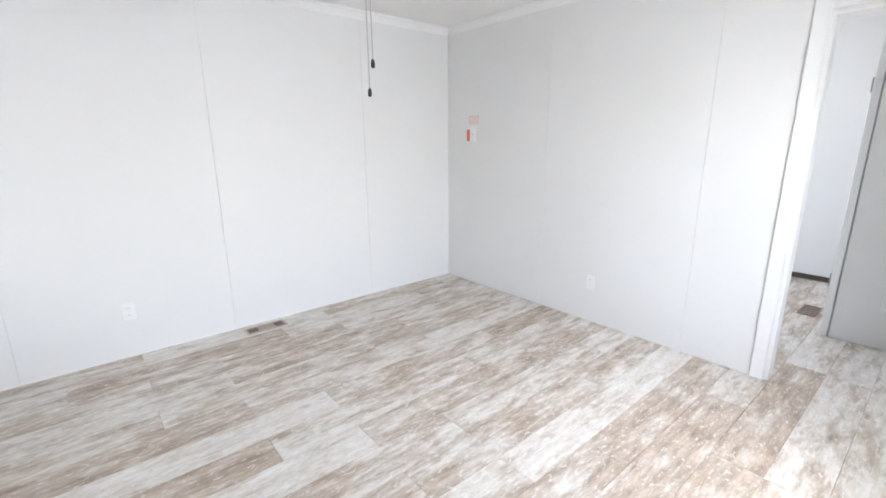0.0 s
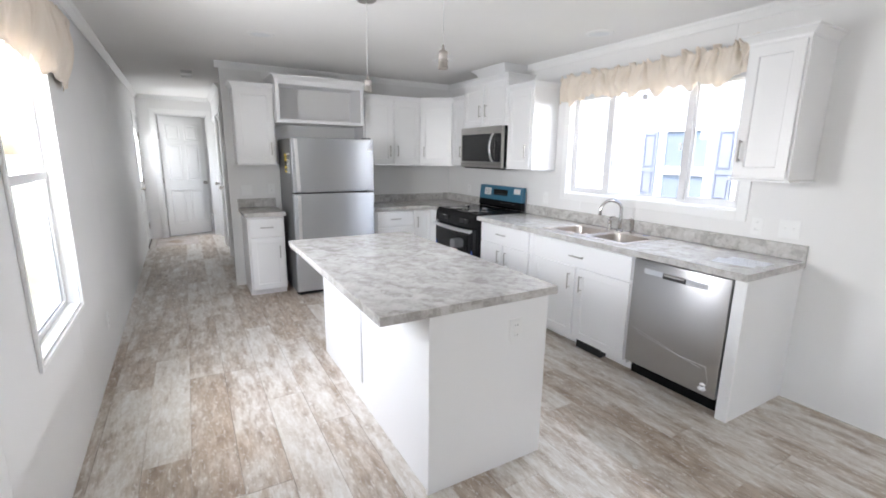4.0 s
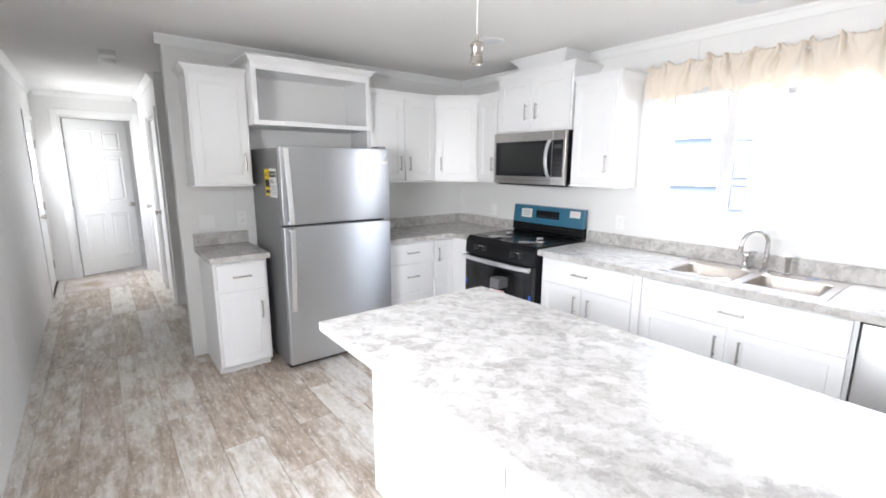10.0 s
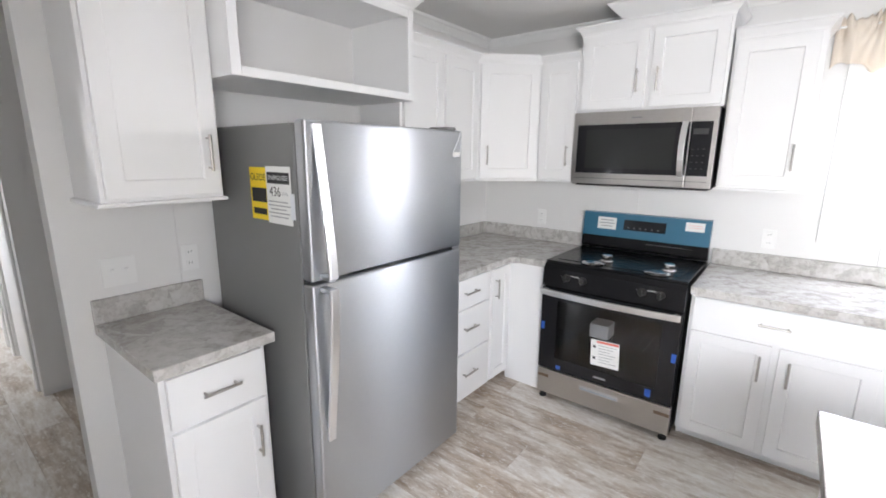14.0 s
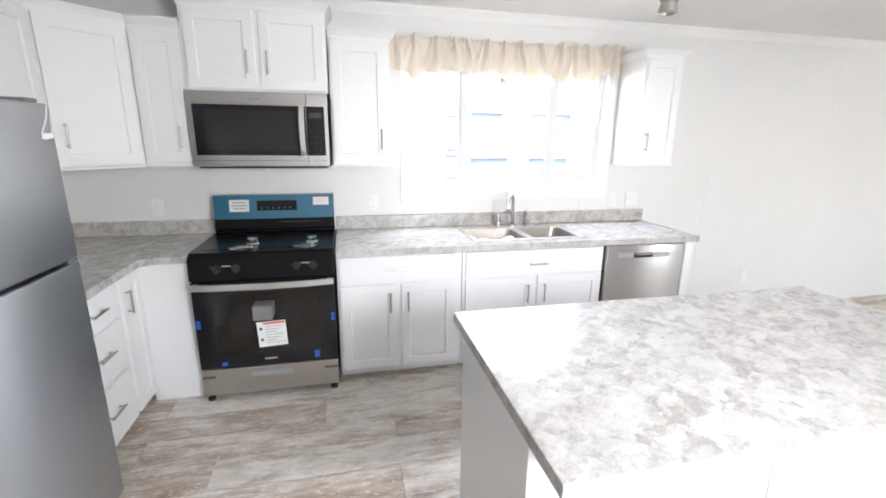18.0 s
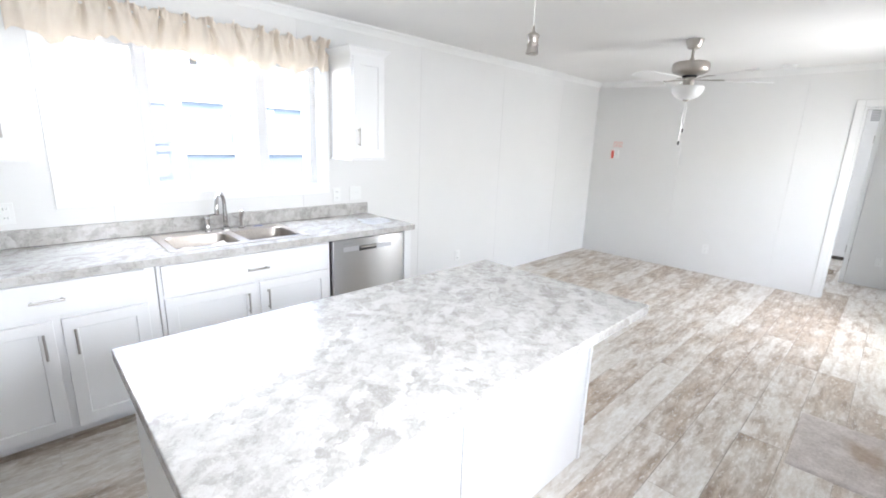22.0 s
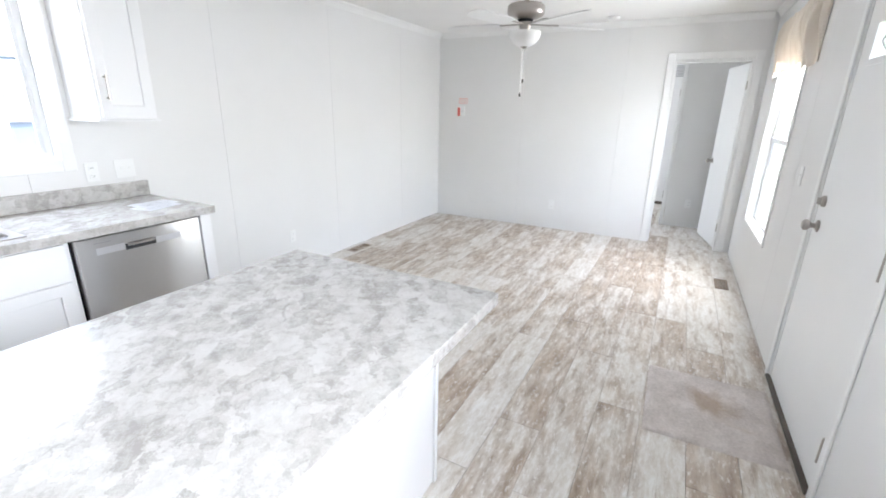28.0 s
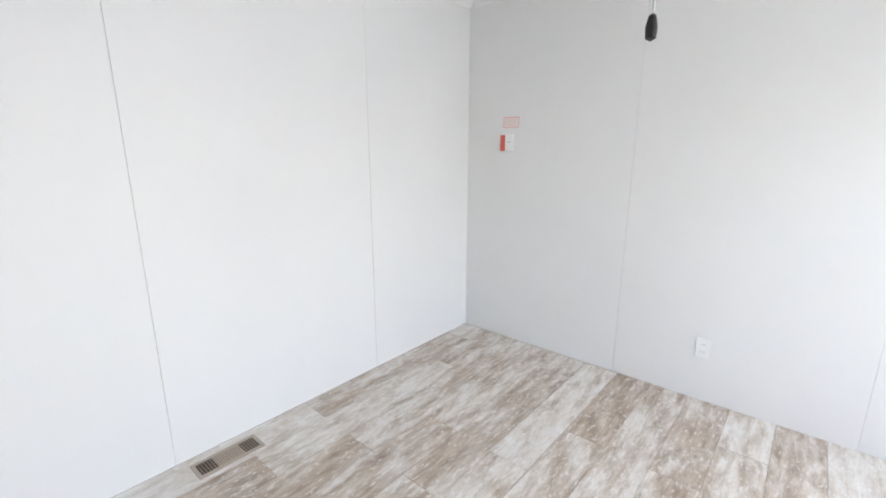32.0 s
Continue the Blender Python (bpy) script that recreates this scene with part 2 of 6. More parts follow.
M_WALL = painted("vinyl_wallboard", (0.825, 0.82, 0.81), 0.5, 0.015, 90.0, 0.10, (1, 1, 0.08))
M_CEIL = painted("ceiling_paint", (0.88, 0.87, 0.855), 0.85, 0.02, 180.0, 0.25)
M_TRIM = painted("white_trim", (0.88, 0.88, 0.87), 0.4, 0.015, 50.0, 0.03)
M_CAB = painted("cabinet_thermofoil", (0.88, 0.88, 0.88), 0.33, 0.012, 40.0, 0.02)
M_CABIN = painted("cabinet_lining", (0.82, 0.81, 0.80), 0.5, 0.02, 40.0, 0.03)
M_DOOR = painted("door_paint", (0.87, 0.87, 0.86), 0.38, 0.015, 70.0, 0.05, (1, 1, 0.1))
M_PLATE = material("white_plastic", (0.88, 0.88, 0.87), 0.3)
M_DARK = material("dark_slot", (0.02, 0.02, 0.02), 0.6)
M_GAP = material("joint_shadow_line", (0.70, 0.695, 0.685), 0.8)
M_BLACK = material("black_enamel", (0.010, 0.010, 0.011), 0.20, spec=0.15)
M_BGLASS = material("black_oven_glass", (0.014, 0.014, 0.016), 0.08, spec=0.4)
M_RUBBER = material("black_rubber", (0.02, 0.02, 0.02), 0.7)
M_FILM = material("blue_protective_film", (0.035, 0.15, 0.24), 0.28, coat=0.3)
M_TAPE = material("blue_tape", (0.02, 0.10, 0.45), 0.5)
M_PAPER = painted("paper", (0.82, 0.82, 0.80), 0.7, 0.02, 120.0, 0.03)
M_YELLOW = material("yellow_card", (0.86, 0.62, 0.02), 0.5)
M_INK = material("black_ink", (0.02, 0.02, 0.02), 0.6)
M_GREYINK = material("grey_ink", (0.35, 0.35, 0.36), 0.6)
M_RED = material("red_print", (0.72, 0.13, 0.10), 0.5)
M_PINK = material("pink_print", (0.85, 0.45, 0.42), 0.6)
M_FROST = material("frosted_glass_bowl", (0.86, 0.86, 0.85), 0.35, coat=0.3)
M_LENS = material("lamp_lens", (0.80, 0.82, 0.84), 0.35)
M_CHAIN = material("pull_chain_metal", (0.55, 0.55, 0.55), 0.35, 1.0)
M_CORD = material("clear_lamp_cord", (0.72, 0.72, 0.70), 0.4)


def brushed(name, color, rough, scale, vary=0.05, strength=0.06, aniso=0.0):
    m = material(name, color, rough, 1.0)
    n = Nodes(m)
    f = n.noise(n.place(scale), 30.0, 4.0, 0.6)
    lo = tuple(max(c - vary, 0) for c in color)
    hi = tuple(min(c + vary, 1) for c in color)
    n.color(n.ramp(f, [(0.3, lo), (0.7, hi)]))
    n.rough(f, max(rough - 0.06, 0.03), rough + 0.08)
    n.bump(f, strength, 0.0006)
    if aniso:
        n.b.inputs["Anisotropic"].default_value = aniso
        n.b.inputs["Anisotropic Rotation"].default_value = 0.25
        tg = n.t.nodes.new("ShaderNodeTangent")
        tg.direction_type, tg.axis = 'RADIAL', 'Z'
        n.link(tg.outputs[0], n.b.inputs["Tangent"])
    return m


M_STEEL = brushed("brushed_stainless_doors", (0.545, 0.563, 0.59), 0.39, (1, 1.2, 30), 0.03, 0.012, 0.85)
M_STEELH = brushed("brushed_stainless_front", (0.56, 0.54, 0.52), 0.30, (1.2, 1, 30))
M_DWSTEEL = brushed("dishwasher_stainless", (0.48, 0.475, 0.47), 0.31, (1.2, 1, 30), 0.03, 0.04, 0.7)
M_SINK = brushed("sink_stainless", (0.48, 0.44, 0.40), 0.36, (3, 25, 3))
M_NICKEL = brushed("brushed_nickel", (0.45, 0.42, 0.39), 0.32, (6, 6, 6), 0.03, 0.03)
M_CHROME = material("chrome", (0.60, 0.59, 0.58), 0.16, 1.0)
M_HANDLE = material("satin_nickel_pull", (0.48, 0.46, 0.44), 0.30, 1.0)
M_BRIGHT = material("satin_steel_bar", (0.86, 0.86, 0.87), 0.28, 1.0)
M_FRSIDE = painted("fridge_grey_enamel", (0.20, 0.20, 0.20), 0.45, 0.012, 160.0, 0.15)


def plank_material():
    """Weathered oak print: streaked brown wood under ragged, flaking whitewash, each plank with its own tone."""
    m = material("whitewashed_plank_vinyl", (0.5, 0.45, 0.4), 0.36)
    n = Nodes(m)
    rnd = n.t.nodes.new("ShaderNodeObjectInfo").outputs["Random"]
    comb = n.t.nodes.new("ShaderNodeCombineXYZ")
    n.link(n.math('MULTIPLY', rnd, 37.0), comb.inputs[0])
    n.link(n.math('MULTIPLY', rnd, 91.0), comb.inputs[1])
    off = comb.outputs[0]
    patch = n.noise(n.place((1.8, 6.0, 1), shift=off), 1.7, 12.0, 0.67)
    streak = n.noise(n.place((4.2, 23.0, 1), shift=off), 1.6, 9.0, 0.74)
    broad = n.noise(n.place((0.8, 4.5, 1), shift=off), 1.5, 3.0, 0.5)
    speck = n.noise(n.place((12.0, 28.0, 1), shift=off), 1.7, 7.0, 0.78)
    stain = n.noise(n.place((2.6, 8.5, 1), (0, 0, 0), shift=off), 1.9, 10.0, 0.64)
    grain = n.math('ADD', n.math('MULTIPLY', stain, 0.62), n.math('MULTIPLY', streak, 0.38))
    wood = n.ramp(grain, [(0.33, (0.19, 0.135, 0.095)), (0.44, (0.35, 0.272, 0.205)), (0.54, (0.47, 0.385, 0.305)), (0.64, (0.60, 0.515, 0.43))])
    wash = n.ramp(n.math('ADD', n.math('MULTIPLY', grain, 0.6), n.math('MULTIPLY', speck, 0.4)), [(0.40, (0.57, 0.51, 0.44)), (0.50, (0.70, 0.665, 0.612)), (0.59, (0.83, 0.82, 0.795))])
    cover = n.math('ADD', n.math('MULTIPLY', patch, 0.70), n.math('MULTIPLY', broad, 0.20))
    cover = n.math('ADD', cover, n.math('MULTIPLY', streak, 0.10))
    cover = n.math('ADD', cover, n.math('MULTIPLY', n.math('SUBTRACT', rnd, 0.50), 0.17))
    col = n.mix(n.ramp(cover, [(0.40, (0.02, 0.02, 0.02)), (0.46, (0.26, 0.26, 0.26)), (0.51, (0.64, 0.64, 0.64)), (0.55, (0.95, 0.95, 0.95))]), wood, wash)
    warm = n.noise(n.place((1.6, 7.0, 1), shift=off), 1.1, 3.0, 0.5)
    col = n.mix(n.ramp(warm, [(0.54, (0, 0, 0)), (0.70, (0.22, 0.22, 0.22))]), col, (0.57, 0.46, 0.35))
    chips = n.ramp(speck, [(0.565, (0, 0, 0)), (0.588, (0.75, 0.75, 0.75))])
    col = n.mix(chips, col, (0.77, 0.75, 0.72))
    cracks = n.ramp(n.noise(n.place((2.6, 80.0, 1), shift=off), 1.6, 6.0, 0.78), [(0.34, (0.42, 0.34, 0.28)), (0.41, (1, 1, 1))])
    col = n.mix(0.6, col, cracks, 'MULTIPLY')
    n.color(col)
    n.rough(patch, 0.40, 0.56)
    n.bump(streak, 0.10, 0.0012)
    return m


M_PLANK = plank_material()
M_JOINT = material("plank_joint", (0.50, 0.44, 0.38), 0.8)


def laminate_material():
    """Marbled print: pale ground under overlapping feathered grey strokes, with thin pale and dark veins."""
    m = material("grey_marbled_laminate", (0.6, 0.6, 0.6), 0.20, spec=0.4)
    n = Nodes(m)
    v = n.place((1.0, 1.0, 1.0), (0, 0, radians(-38)))

    def bent(vec, scale, amount, stretch):
        """Coordinates pushed about by a noise, then stretched along one way."""
        w = n.t.nodes.new("ShaderNodeTexNoise")
        w.inputs["Scale"].default_value, w.inputs["Detail"].default_value, w.inputs["Roughness"].default_value = scale, 6.0, 0.65
        n.link(vec, w.inputs["Vector"])
        add = n.t.nodes.new("ShaderNodeVectorMath")
        add.operation = 'MULTIPLY_ADD'
        add.inputs[1].default_value = (amount, amount, amount)
        n.link(w.outputs["Color"], add.inputs[0])
        n.link(vec, add.inputs[2])
        mul = n.t.nodes.new("ShaderNodeVectorMath")
        mul.operation = 'MULTIPLY'
        mul.inputs[1].default_value = stretch
        n.link(add.outputs[0], mul.inputs[0])
        return mul.outputs[0]

    def shards(vec, scale):
        c = n.t.nodes.new("ShaderNodeTexVoronoi")
        c.inputs["Scale"].default_value = scale
        n.link(vec, c.inputs["Vector"])
        sep = n.t.nodes.new("ShaderNodeSeparateColor")
        n.link(c.outputs["Color"], sep.inputs[0])
        return sep.outputs[0]

    fv = bent(v, 11.0, 0.15, (1.0, 2.4, 1.7))
    feather = shards(fv, 12.0)
    flake = shards(bent(v, 15.0, 0.10, (2.0, 1.0, 1.5)), 19.0)
    rim = n.t.nodes.new("ShaderNodeTexVoronoi")
    rim.feature = 'DISTANCE_TO_EDGE'
    rim.inputs["Scale"].default_value = 12.0
    n.link(fv, rim.inputs["Vector"])
    cloud = n.noise(bent(v, 7.0, 0.15, (1.0, 1.9, 1.4)), 6.0, 6.0, 0.62)
    stroke = n.noise(bent(v, 10.0, 0.15, (1.0, 2.2, 1.7)), 11.0, 9.0, 0.70)
    fine = n.noise(bent(v, 18.0, 0.07, (1.0, 1.6, 1.3)), 38.0, 6.0, 0.7)
    broad = n.noise(v, 1.6, 2.0, 0.5)
    tone = n.math('ADD', n.math('MULTIPLY', cloud, 0.28), n.math('MULTIPLY', stroke, 0.38))
    tone = n.math('ADD', tone, n.math('MULTIPLY', fine, 0.34))
    tone = n.math('ADD', tone, n.math('MULTIPLY', n.math('SUBTRACT', feather, 0.5), 0.22))
    tone = n.math('ADD', tone, n.math('MULTIPLY', n.math('SUBTRACT', flake, 0.5), 0.14))
    col = n.ramp(tone, [(0.34, (0.37, 0.352, 0.333)), (0.42, (0.44, 0.423, 0.402)), (0.48, (0.50, 0.485, 0.463)), (0.55, (0.55, 0.538, 0.52)), (0.66, (0.61, 0.60, 0.582))])
    edge = n.ramp(rim.outputs["Distance"], [(0.0, (1, 1, 1)), (0.035, (0, 0, 0))])
    gate = n.ramp(stroke, [(0.47, (0, 0, 0)), (0.55, (0.6, 0.6, 0.6))])
    col = n.mix(n.mix(1.0, edge, gate, 'MULTIPLY'), col, (0.37, 0.35, 0.335))
    pale = n.math('ABSOLUTE', n.math('SUBTRACT', fine, 0.52))
    col = n.mix(n.ramp(pale, [(0.0, (0.4, 0.4, 0.4)), (0.02, (0, 0, 0))]), col, (0.68, 0.675, 0.66))
    col = n.mix(n.ramp(broad, [(0.50, (0, 0, 0)), (0.75, (0.2, 0.2, 0.2))]), col, (0.50, 0.465, 0.43))
    n.color(col)
    n.rough(cloud, 0.15, 0.25)
    return m


M_TOP = laminate_material()


def fabric_material(name, color, dark, scale=220.0, trans=0.0):
    m = material(name, color, 0.9, spec=0.15)
    n = Nodes(m)
    f = n.noise(n.place(), scale, 3.0, 0.6)
    g = n.noise(n.place(), 6.0, 4.0, 0.6)
    n.color(n.mix(0.4, n.ramp(g, [(0.35, dark), (0.65, color)]), n.ramp(f, [(0.35, dark), (0.65, color)])))
    n.bump(f, 0.5, 0.002)
    if trans:
        tr = n.t.nodes.new("ShaderNodeBsdfTranslucent")
        tr.inputs[0].default_value = (*color, 1)
        mixs = n.t.nodes.new("ShaderNodeMixShader")
        mixs.inputs[0].default_value = trans
        out = n.t.nodes["Material Output"]
        n.link(n.b.outputs[0], mixs.inputs[1])
        n.link(tr.outputs[0], mixs.inputs[2])
        n.link(mixs.outputs[0], out.inputs[0])
    return m


M_VAL = fabric_material("cream_valance_cloth", (0.93, 0.855, 0.765), (0.87, 0.775, 0.66), 260.0, 0.15)
M_CARPET = fabric_material("grey_carpet", (0.50, 0.48, 0.46), (0.38, 0.36, 0.35), 160.0)


def mat_rug():
    m = fabric_material("beige_loop_mat", (0.72, 0.665, 0.63), (0.47, 0.42, 0.39), 75.0)
    n = Nodes(m)
    old = n.b.inputs["Base Color"].links[0].from_socket
    st = n.noise(n.place((1, 1, 1)), 2.6, 5.0, 0.6, 0.6)
    tc = n.t.nodes.new("ShaderNodeTexCoord")
    off = n.t.nodes.new("ShaderNodeVectorMath")
    off.operation = 'DISTANCE'
    off.inputs[1].default_value = (0.06, -0.02, 0.01)
    n.link(tc.outputs["Object"], off.inputs[0])
    spill = n.math('SUBTRACT', n.math('MULTIPLY', st, 0.55), off.outputs["Value"])
    old = n.mix(n.ramp(spill, [(0.10, (0, 0, 0)), (0.21, (0.6, 0.6, 0.6))]), old, (0.34, 0.235, 0.14))
    n.color(n.mix(n.ramp(st, [(0.56, (0, 0, 0)), (0.68, (0.22, 0.22, 0.22))]), old, (0.40, 0.30, 0.21)))
    return m


M_RUG = mat_rug()


def glass_material():
    m = bpy.data.materials.new("window_glass")
    m.use_nodes = True
    t = m.node_tree
    t.nodes.remove(t.nodes["Principled BSDF"])
    tr = t.nodes.new("ShaderNodeBsdfTransparent")
    gl = t.nodes.new("ShaderNodeBsdfGlossy")
    gl.inputs["Roughness"].default_value = 0.02
    mx = t.nodes.new("ShaderNodeMixShader")
    mx.inputs[0].default_value = 0.06
    t.links.new(tr.outputs[0], mx.inputs[1])
    t.links.new(gl.outputs[0], mx.inputs[2])
    t.links.new(mx.outputs[0], t.nodes["Material Output"].inputs[0])
    return m


M_GLASS = glass_material()
M_SIDING = painted("white_vinyl_siding", (0.78, 0.79, 0.80), 0.5, 0.02, 30.0, 0.05)
M_SHUTTER = painted("blue_shutter", (0.235, 0.255, 0.30), 0.5, 0.02, 40.0, 0.05)
# darker copy of the shutter blue, painting the shade round its panels
M_DARKBLUE = material("shutter_moulding_shade", (0.14, 0.15, 0.20), 0.6)
# opaque pane colour; its blue is the sky's reflection, painted in
M_FARPANE = material("sky_reflection_pane", (0.20, 0.235, 0.28), 0.15)
M_ROOF = painted("asphalt_shingle", (0.12, 0.12, 0.12), 0.9, 0.03, 40.0, 0.3)
M_GROUND = painted("gravel_and_grass", (0.15, 0.155, 0.11), 0.95, 0.05, 8.0, 0.4)
M_CLEAR = material("clear_plastic_film", (0.85, 0.87, 0.9), 0.15, 0.0, coat=0.3)
# white vinyl with the shade of backlit window frames put into its grey
M_VINYL = painted("shade_grey_vinyl", (0.74, 0.74, 0.745), 0.35, 0.01, 50.0, 0.02)
# gasket grey that also draws the thin shadow gaps round the panes
M_BEAD = material("gasket_shadow_grey", (0.42, 0.42, 0.43), 0.6)
M_PULLFILM = material("pale_blue_film", (0.42, 0.52, 0.60), 0.25)
M_LEAFLET = painted("coated_leaflet", (0.66, 0.68, 0.72), 0.3, 0.03, 40.0, 0.02)
M_STRIPFILM = material("film_over_steel", (0.62, 0.63, 0.65), 0.3, 0.7)
M_BROWNVENT = material("brown_register_enamel", (0.24, 0.17, 0.12), 0.45, 0.3)
M_BEIGEVENT = material("beige_register_enamel", (0.45, 0.38, 0.31), 0.5)
M_STRIP = material("dark_threshold", (0.10, 0.085, 0.07), 0.5, 0.4)

# ---------- walls ----------
def wall(name, m, u0, u1, holes, seams, label, h=None, thick=TH, panels=True):
    """A wall in its own frame: x along it, y = 0 its face towards the room at -y, z up. Panels butt at the seams."""
    h = h or H
    root = thing(name, label, "wall", m, kind="structure")
    core = bmesh.new()
    plate(u0, u1, 0, h, holes, 0.008 if panels else 0.0, thick, 'y', core)
    part("core", core, M_GAP if panels else M_WALL, root)
    if panels:
        cuts = [u0, *[s for s in sorted(seams) if u0 < s < u1], u1]
        for a, b in zip(cuts, cuts[1:]):
            g0 = 0.0009 if a > u0 else 0.0
            g1 = 0.0009 if b < u1 else 0.0
            bm = bmesh.new()
            plate(a + g0, b - g1, 0, h, holes, 0.0, 0.0078, 'y', bm)
            part("panel", bm, M_WALL, root)
        rv = bmesh.new()
        for p, q, v0, v1 in holes:
            e = 0.004
            add_box(rv, p + 0.0005, p + e, -0.0005, thick - 0.001, v0, v1)
            add_box(rv, q - e, q - 0.0005, -0.0005, thick - 0.001, v0, v1)
            add_box(rv, p + e, q - e, -0.0005, thick - 0.001, v1 - e, v1 - 0.0005)
            if v0 > 0.05:
                add_box(rv, p + e, q - e, -0.0005, thick - 0.001, v0 + 0.0005, v0 + e)
        if holes:
            part("reveal", rv, M_TRIM, root)
        else:
            rv.free()
    return root


# local frames: back on the wall, front to -y
MN = Matrix.Identity(4)
MW = at(XW, 0, 0, 90)
ME = at(0, 0, 0, -90)
MSF = MS @ Matrix.Rotation(math.pi, 4, 'Z')      # x runs towards -x, front into the room

WIN_N = (-5.975, -4.41, 1.15, 2.06)
WIN_S1 = (-5.83, -4.98, 0.66, 1.95)
WIN_S2 = (-1.71, -0.71, 0.54, 1.93)
DOOR_F = (-3.68, -2.72, 0.0, 2.02)
DOOR_B = (-11.80, -10.90, 0.0, 2.03)
DOOR_E = (-3.56, -2.85, 0.0, 2.0)
DOOR_H = (-3.575, -2.80, 0.0, 2.125)
XBED = 2.6

wall("wall_north", MN, -8.3, 0.1, [WIN_N], [-6.98, -5.78, -4.57, -3.37, -2.16, -0.955], "white vinyl-faced panel wall with thin vertical seams")
wall("wall_east", ME, 0.0, 3.70, [(-DOOR_E[1], -DOOR_E[0], 0, DOOR_E[3])], [1.2, 2.37], "white panel end wall with a doorway")
wall("wall_south", MSF, -3.2, 12.25 + 3.0, [(-w[1], -w[0], w[2], w[3]) for w in (WIN_S1, WIN_S2, DOOR_F, DOOR_B)],
     [0.25, 2.15, 4.52, 5.72, 6.9, 8.1, 9.3, 10.5], "white panel front wall with windows and entrance doors")
wall("wall_west", MW, -2.80, 0.0, [], [-2.4, -1.2], "white kitchen end wall beside the hall")
# hall side: the partition from the kitchen corner to the hall's end
MH = at(0, YHALL, 0, 0)
HD1 = (-10.66, -9.92, 0.0, 2.03)
HD2 = (-11.72, -10.98, 0.0, 2.0)
wall("wall_hall", MH, XHE, -9.852, [HD1, HD2], [], "white hall wall with two doors")
wall("wall_hall_end", at(XHE, 0, 0, 90), ys(-12.2) - 0.05, YHALL + 0.1, [DOOR_H], [], "white wall closing the hall")

# rooms behind the doors
wall("wall_bedroom_partition", at(1.04, 0, 0, -90), 2.98, 3.75, [], [], "white closet wall behind the bedroom door", panels=False)
wall("wall_bedroom_far", at(XBED, 0, 0, -90), 0.9, 3.75, [], [], "pale grey wall of the far bedroom", panels=False)
# unseen wall; its opening is added to let light into the passage
wall("wall_bedroom_side", at(0, -0.9, 0, 0), 0.1, XBED + 0.1, [(1.0, 2.0, 0.8, 1.9)], [], "unseen white bedroom side wall with an opening added to admit light", panels=False)
# the opening in this wall is added to admit light, no window known
wall("wall_far_room", at(-15.2, 0, 0, 90), -3.95, 0.1, [(-2.4, -1.2, 0.8, 1.9)], [], "grey wall of the room past the hall", panels=False)
wall("wall_far_room_side", at(0, 0, 0, 0), -15.3, -8.3, [], [], "white outer wall behind the hall rooms", panels=False)
wall("wall_hall_recess", at(-9.75, 0, 0, 90), YHALL, 0.0, [], [], "white return wall of the recess off the hall", panels=False)

# unseen overhang, added to block the sun from the front windows
eave = tagged(part("sun_block_eave", box(-15.6, XBED + 0.4, -4.85, -4.05, H + 0.02, H + 0.14), M_TRIM), "unseen white eave added to keep the sun off the front windows", "eave", kind="structure")
tagged(part("ceiling", box(-15.3, XBED + 0.1, -4.05, 0.12, H, H + 0.12), M_CEIL), "flat white textured ceiling", "ceiling", kind="structure")

# ---------- crown mouldings ----------
CROWN = [(0.0, 0.0), (0.0, -0.062), (-0.008, -0.062), (-0.012, -0.050), (-0.030, -0.022), (-0.042, -0.012), (-0.046, 0.0)]


def crown(m, u0, u1, label="white crown moulding under the ceiling"):
    bm = prism([(a, H + b) for a, b in CROWN], u0, u1, 'x')
    ob = part("crown_moulding", bm, M_TRIM)
    ob.matrix_basis = m
    tagged(ob, label, "moulding", kind="structure")


crown(MN, -8.2, 0.0)
crown(ME, 0.05, 3.64)
crown(MSF, 0.05, 12.1)
crown(MW, -2.84, -0.05)
crown(MH, XHE, -9.80)
crown(at(-9.75, 0, 0, 90), YHALL, -0.05)
crown(at(XHE, 0, 0, 90), ys(-12) + 0.05, YHALL - 0.05)

# ---------- kitchen cabinets ----------
def shaker(x0, x1, z0, z1, y, th=0.019, rail=0.056, deep=0.009):
    """A door leaf with a recessed flat panel, its face at -y."""
    if rail <= 0 or x1 - x0 < 2.5 * rail or z1 - z0 < 2.5 * rail:
        return box(x0, x1, y, y + th, z0, z1, 0.0022, 2)
    bm = bmesh.new()

    def ring(k, yy):
        return [bm.verts.new((a, yy, c)) for a, c in ((x0 + k, z0 + k), (x1 - k, z0 + k), (x1 - k, z1 - k), (x0 + k, z1 - k))]
    rings = [ring(0, y + th), ring(0, y + 0.0025), ring(0.0007, y + 0.0007), ring(0.0025, y), ring(rail, y), ring(rail + 0.003, y + 0.004), ring(rail + 0.004, y + deep)]
    for r0, r1 in zip(rings, rings[1:]):
        for k in range(4):
            bm.faces.new((r0[k], r0[(k + 1) % 4], r1[(k + 1) % 4], r1[k]))
    bm.faces.new(rings[-1])
    bm.faces.new(rings[0][::-1])
    bmesh.ops.recalc_face_normals(bm, faces=bm.faces[:])
    return bm


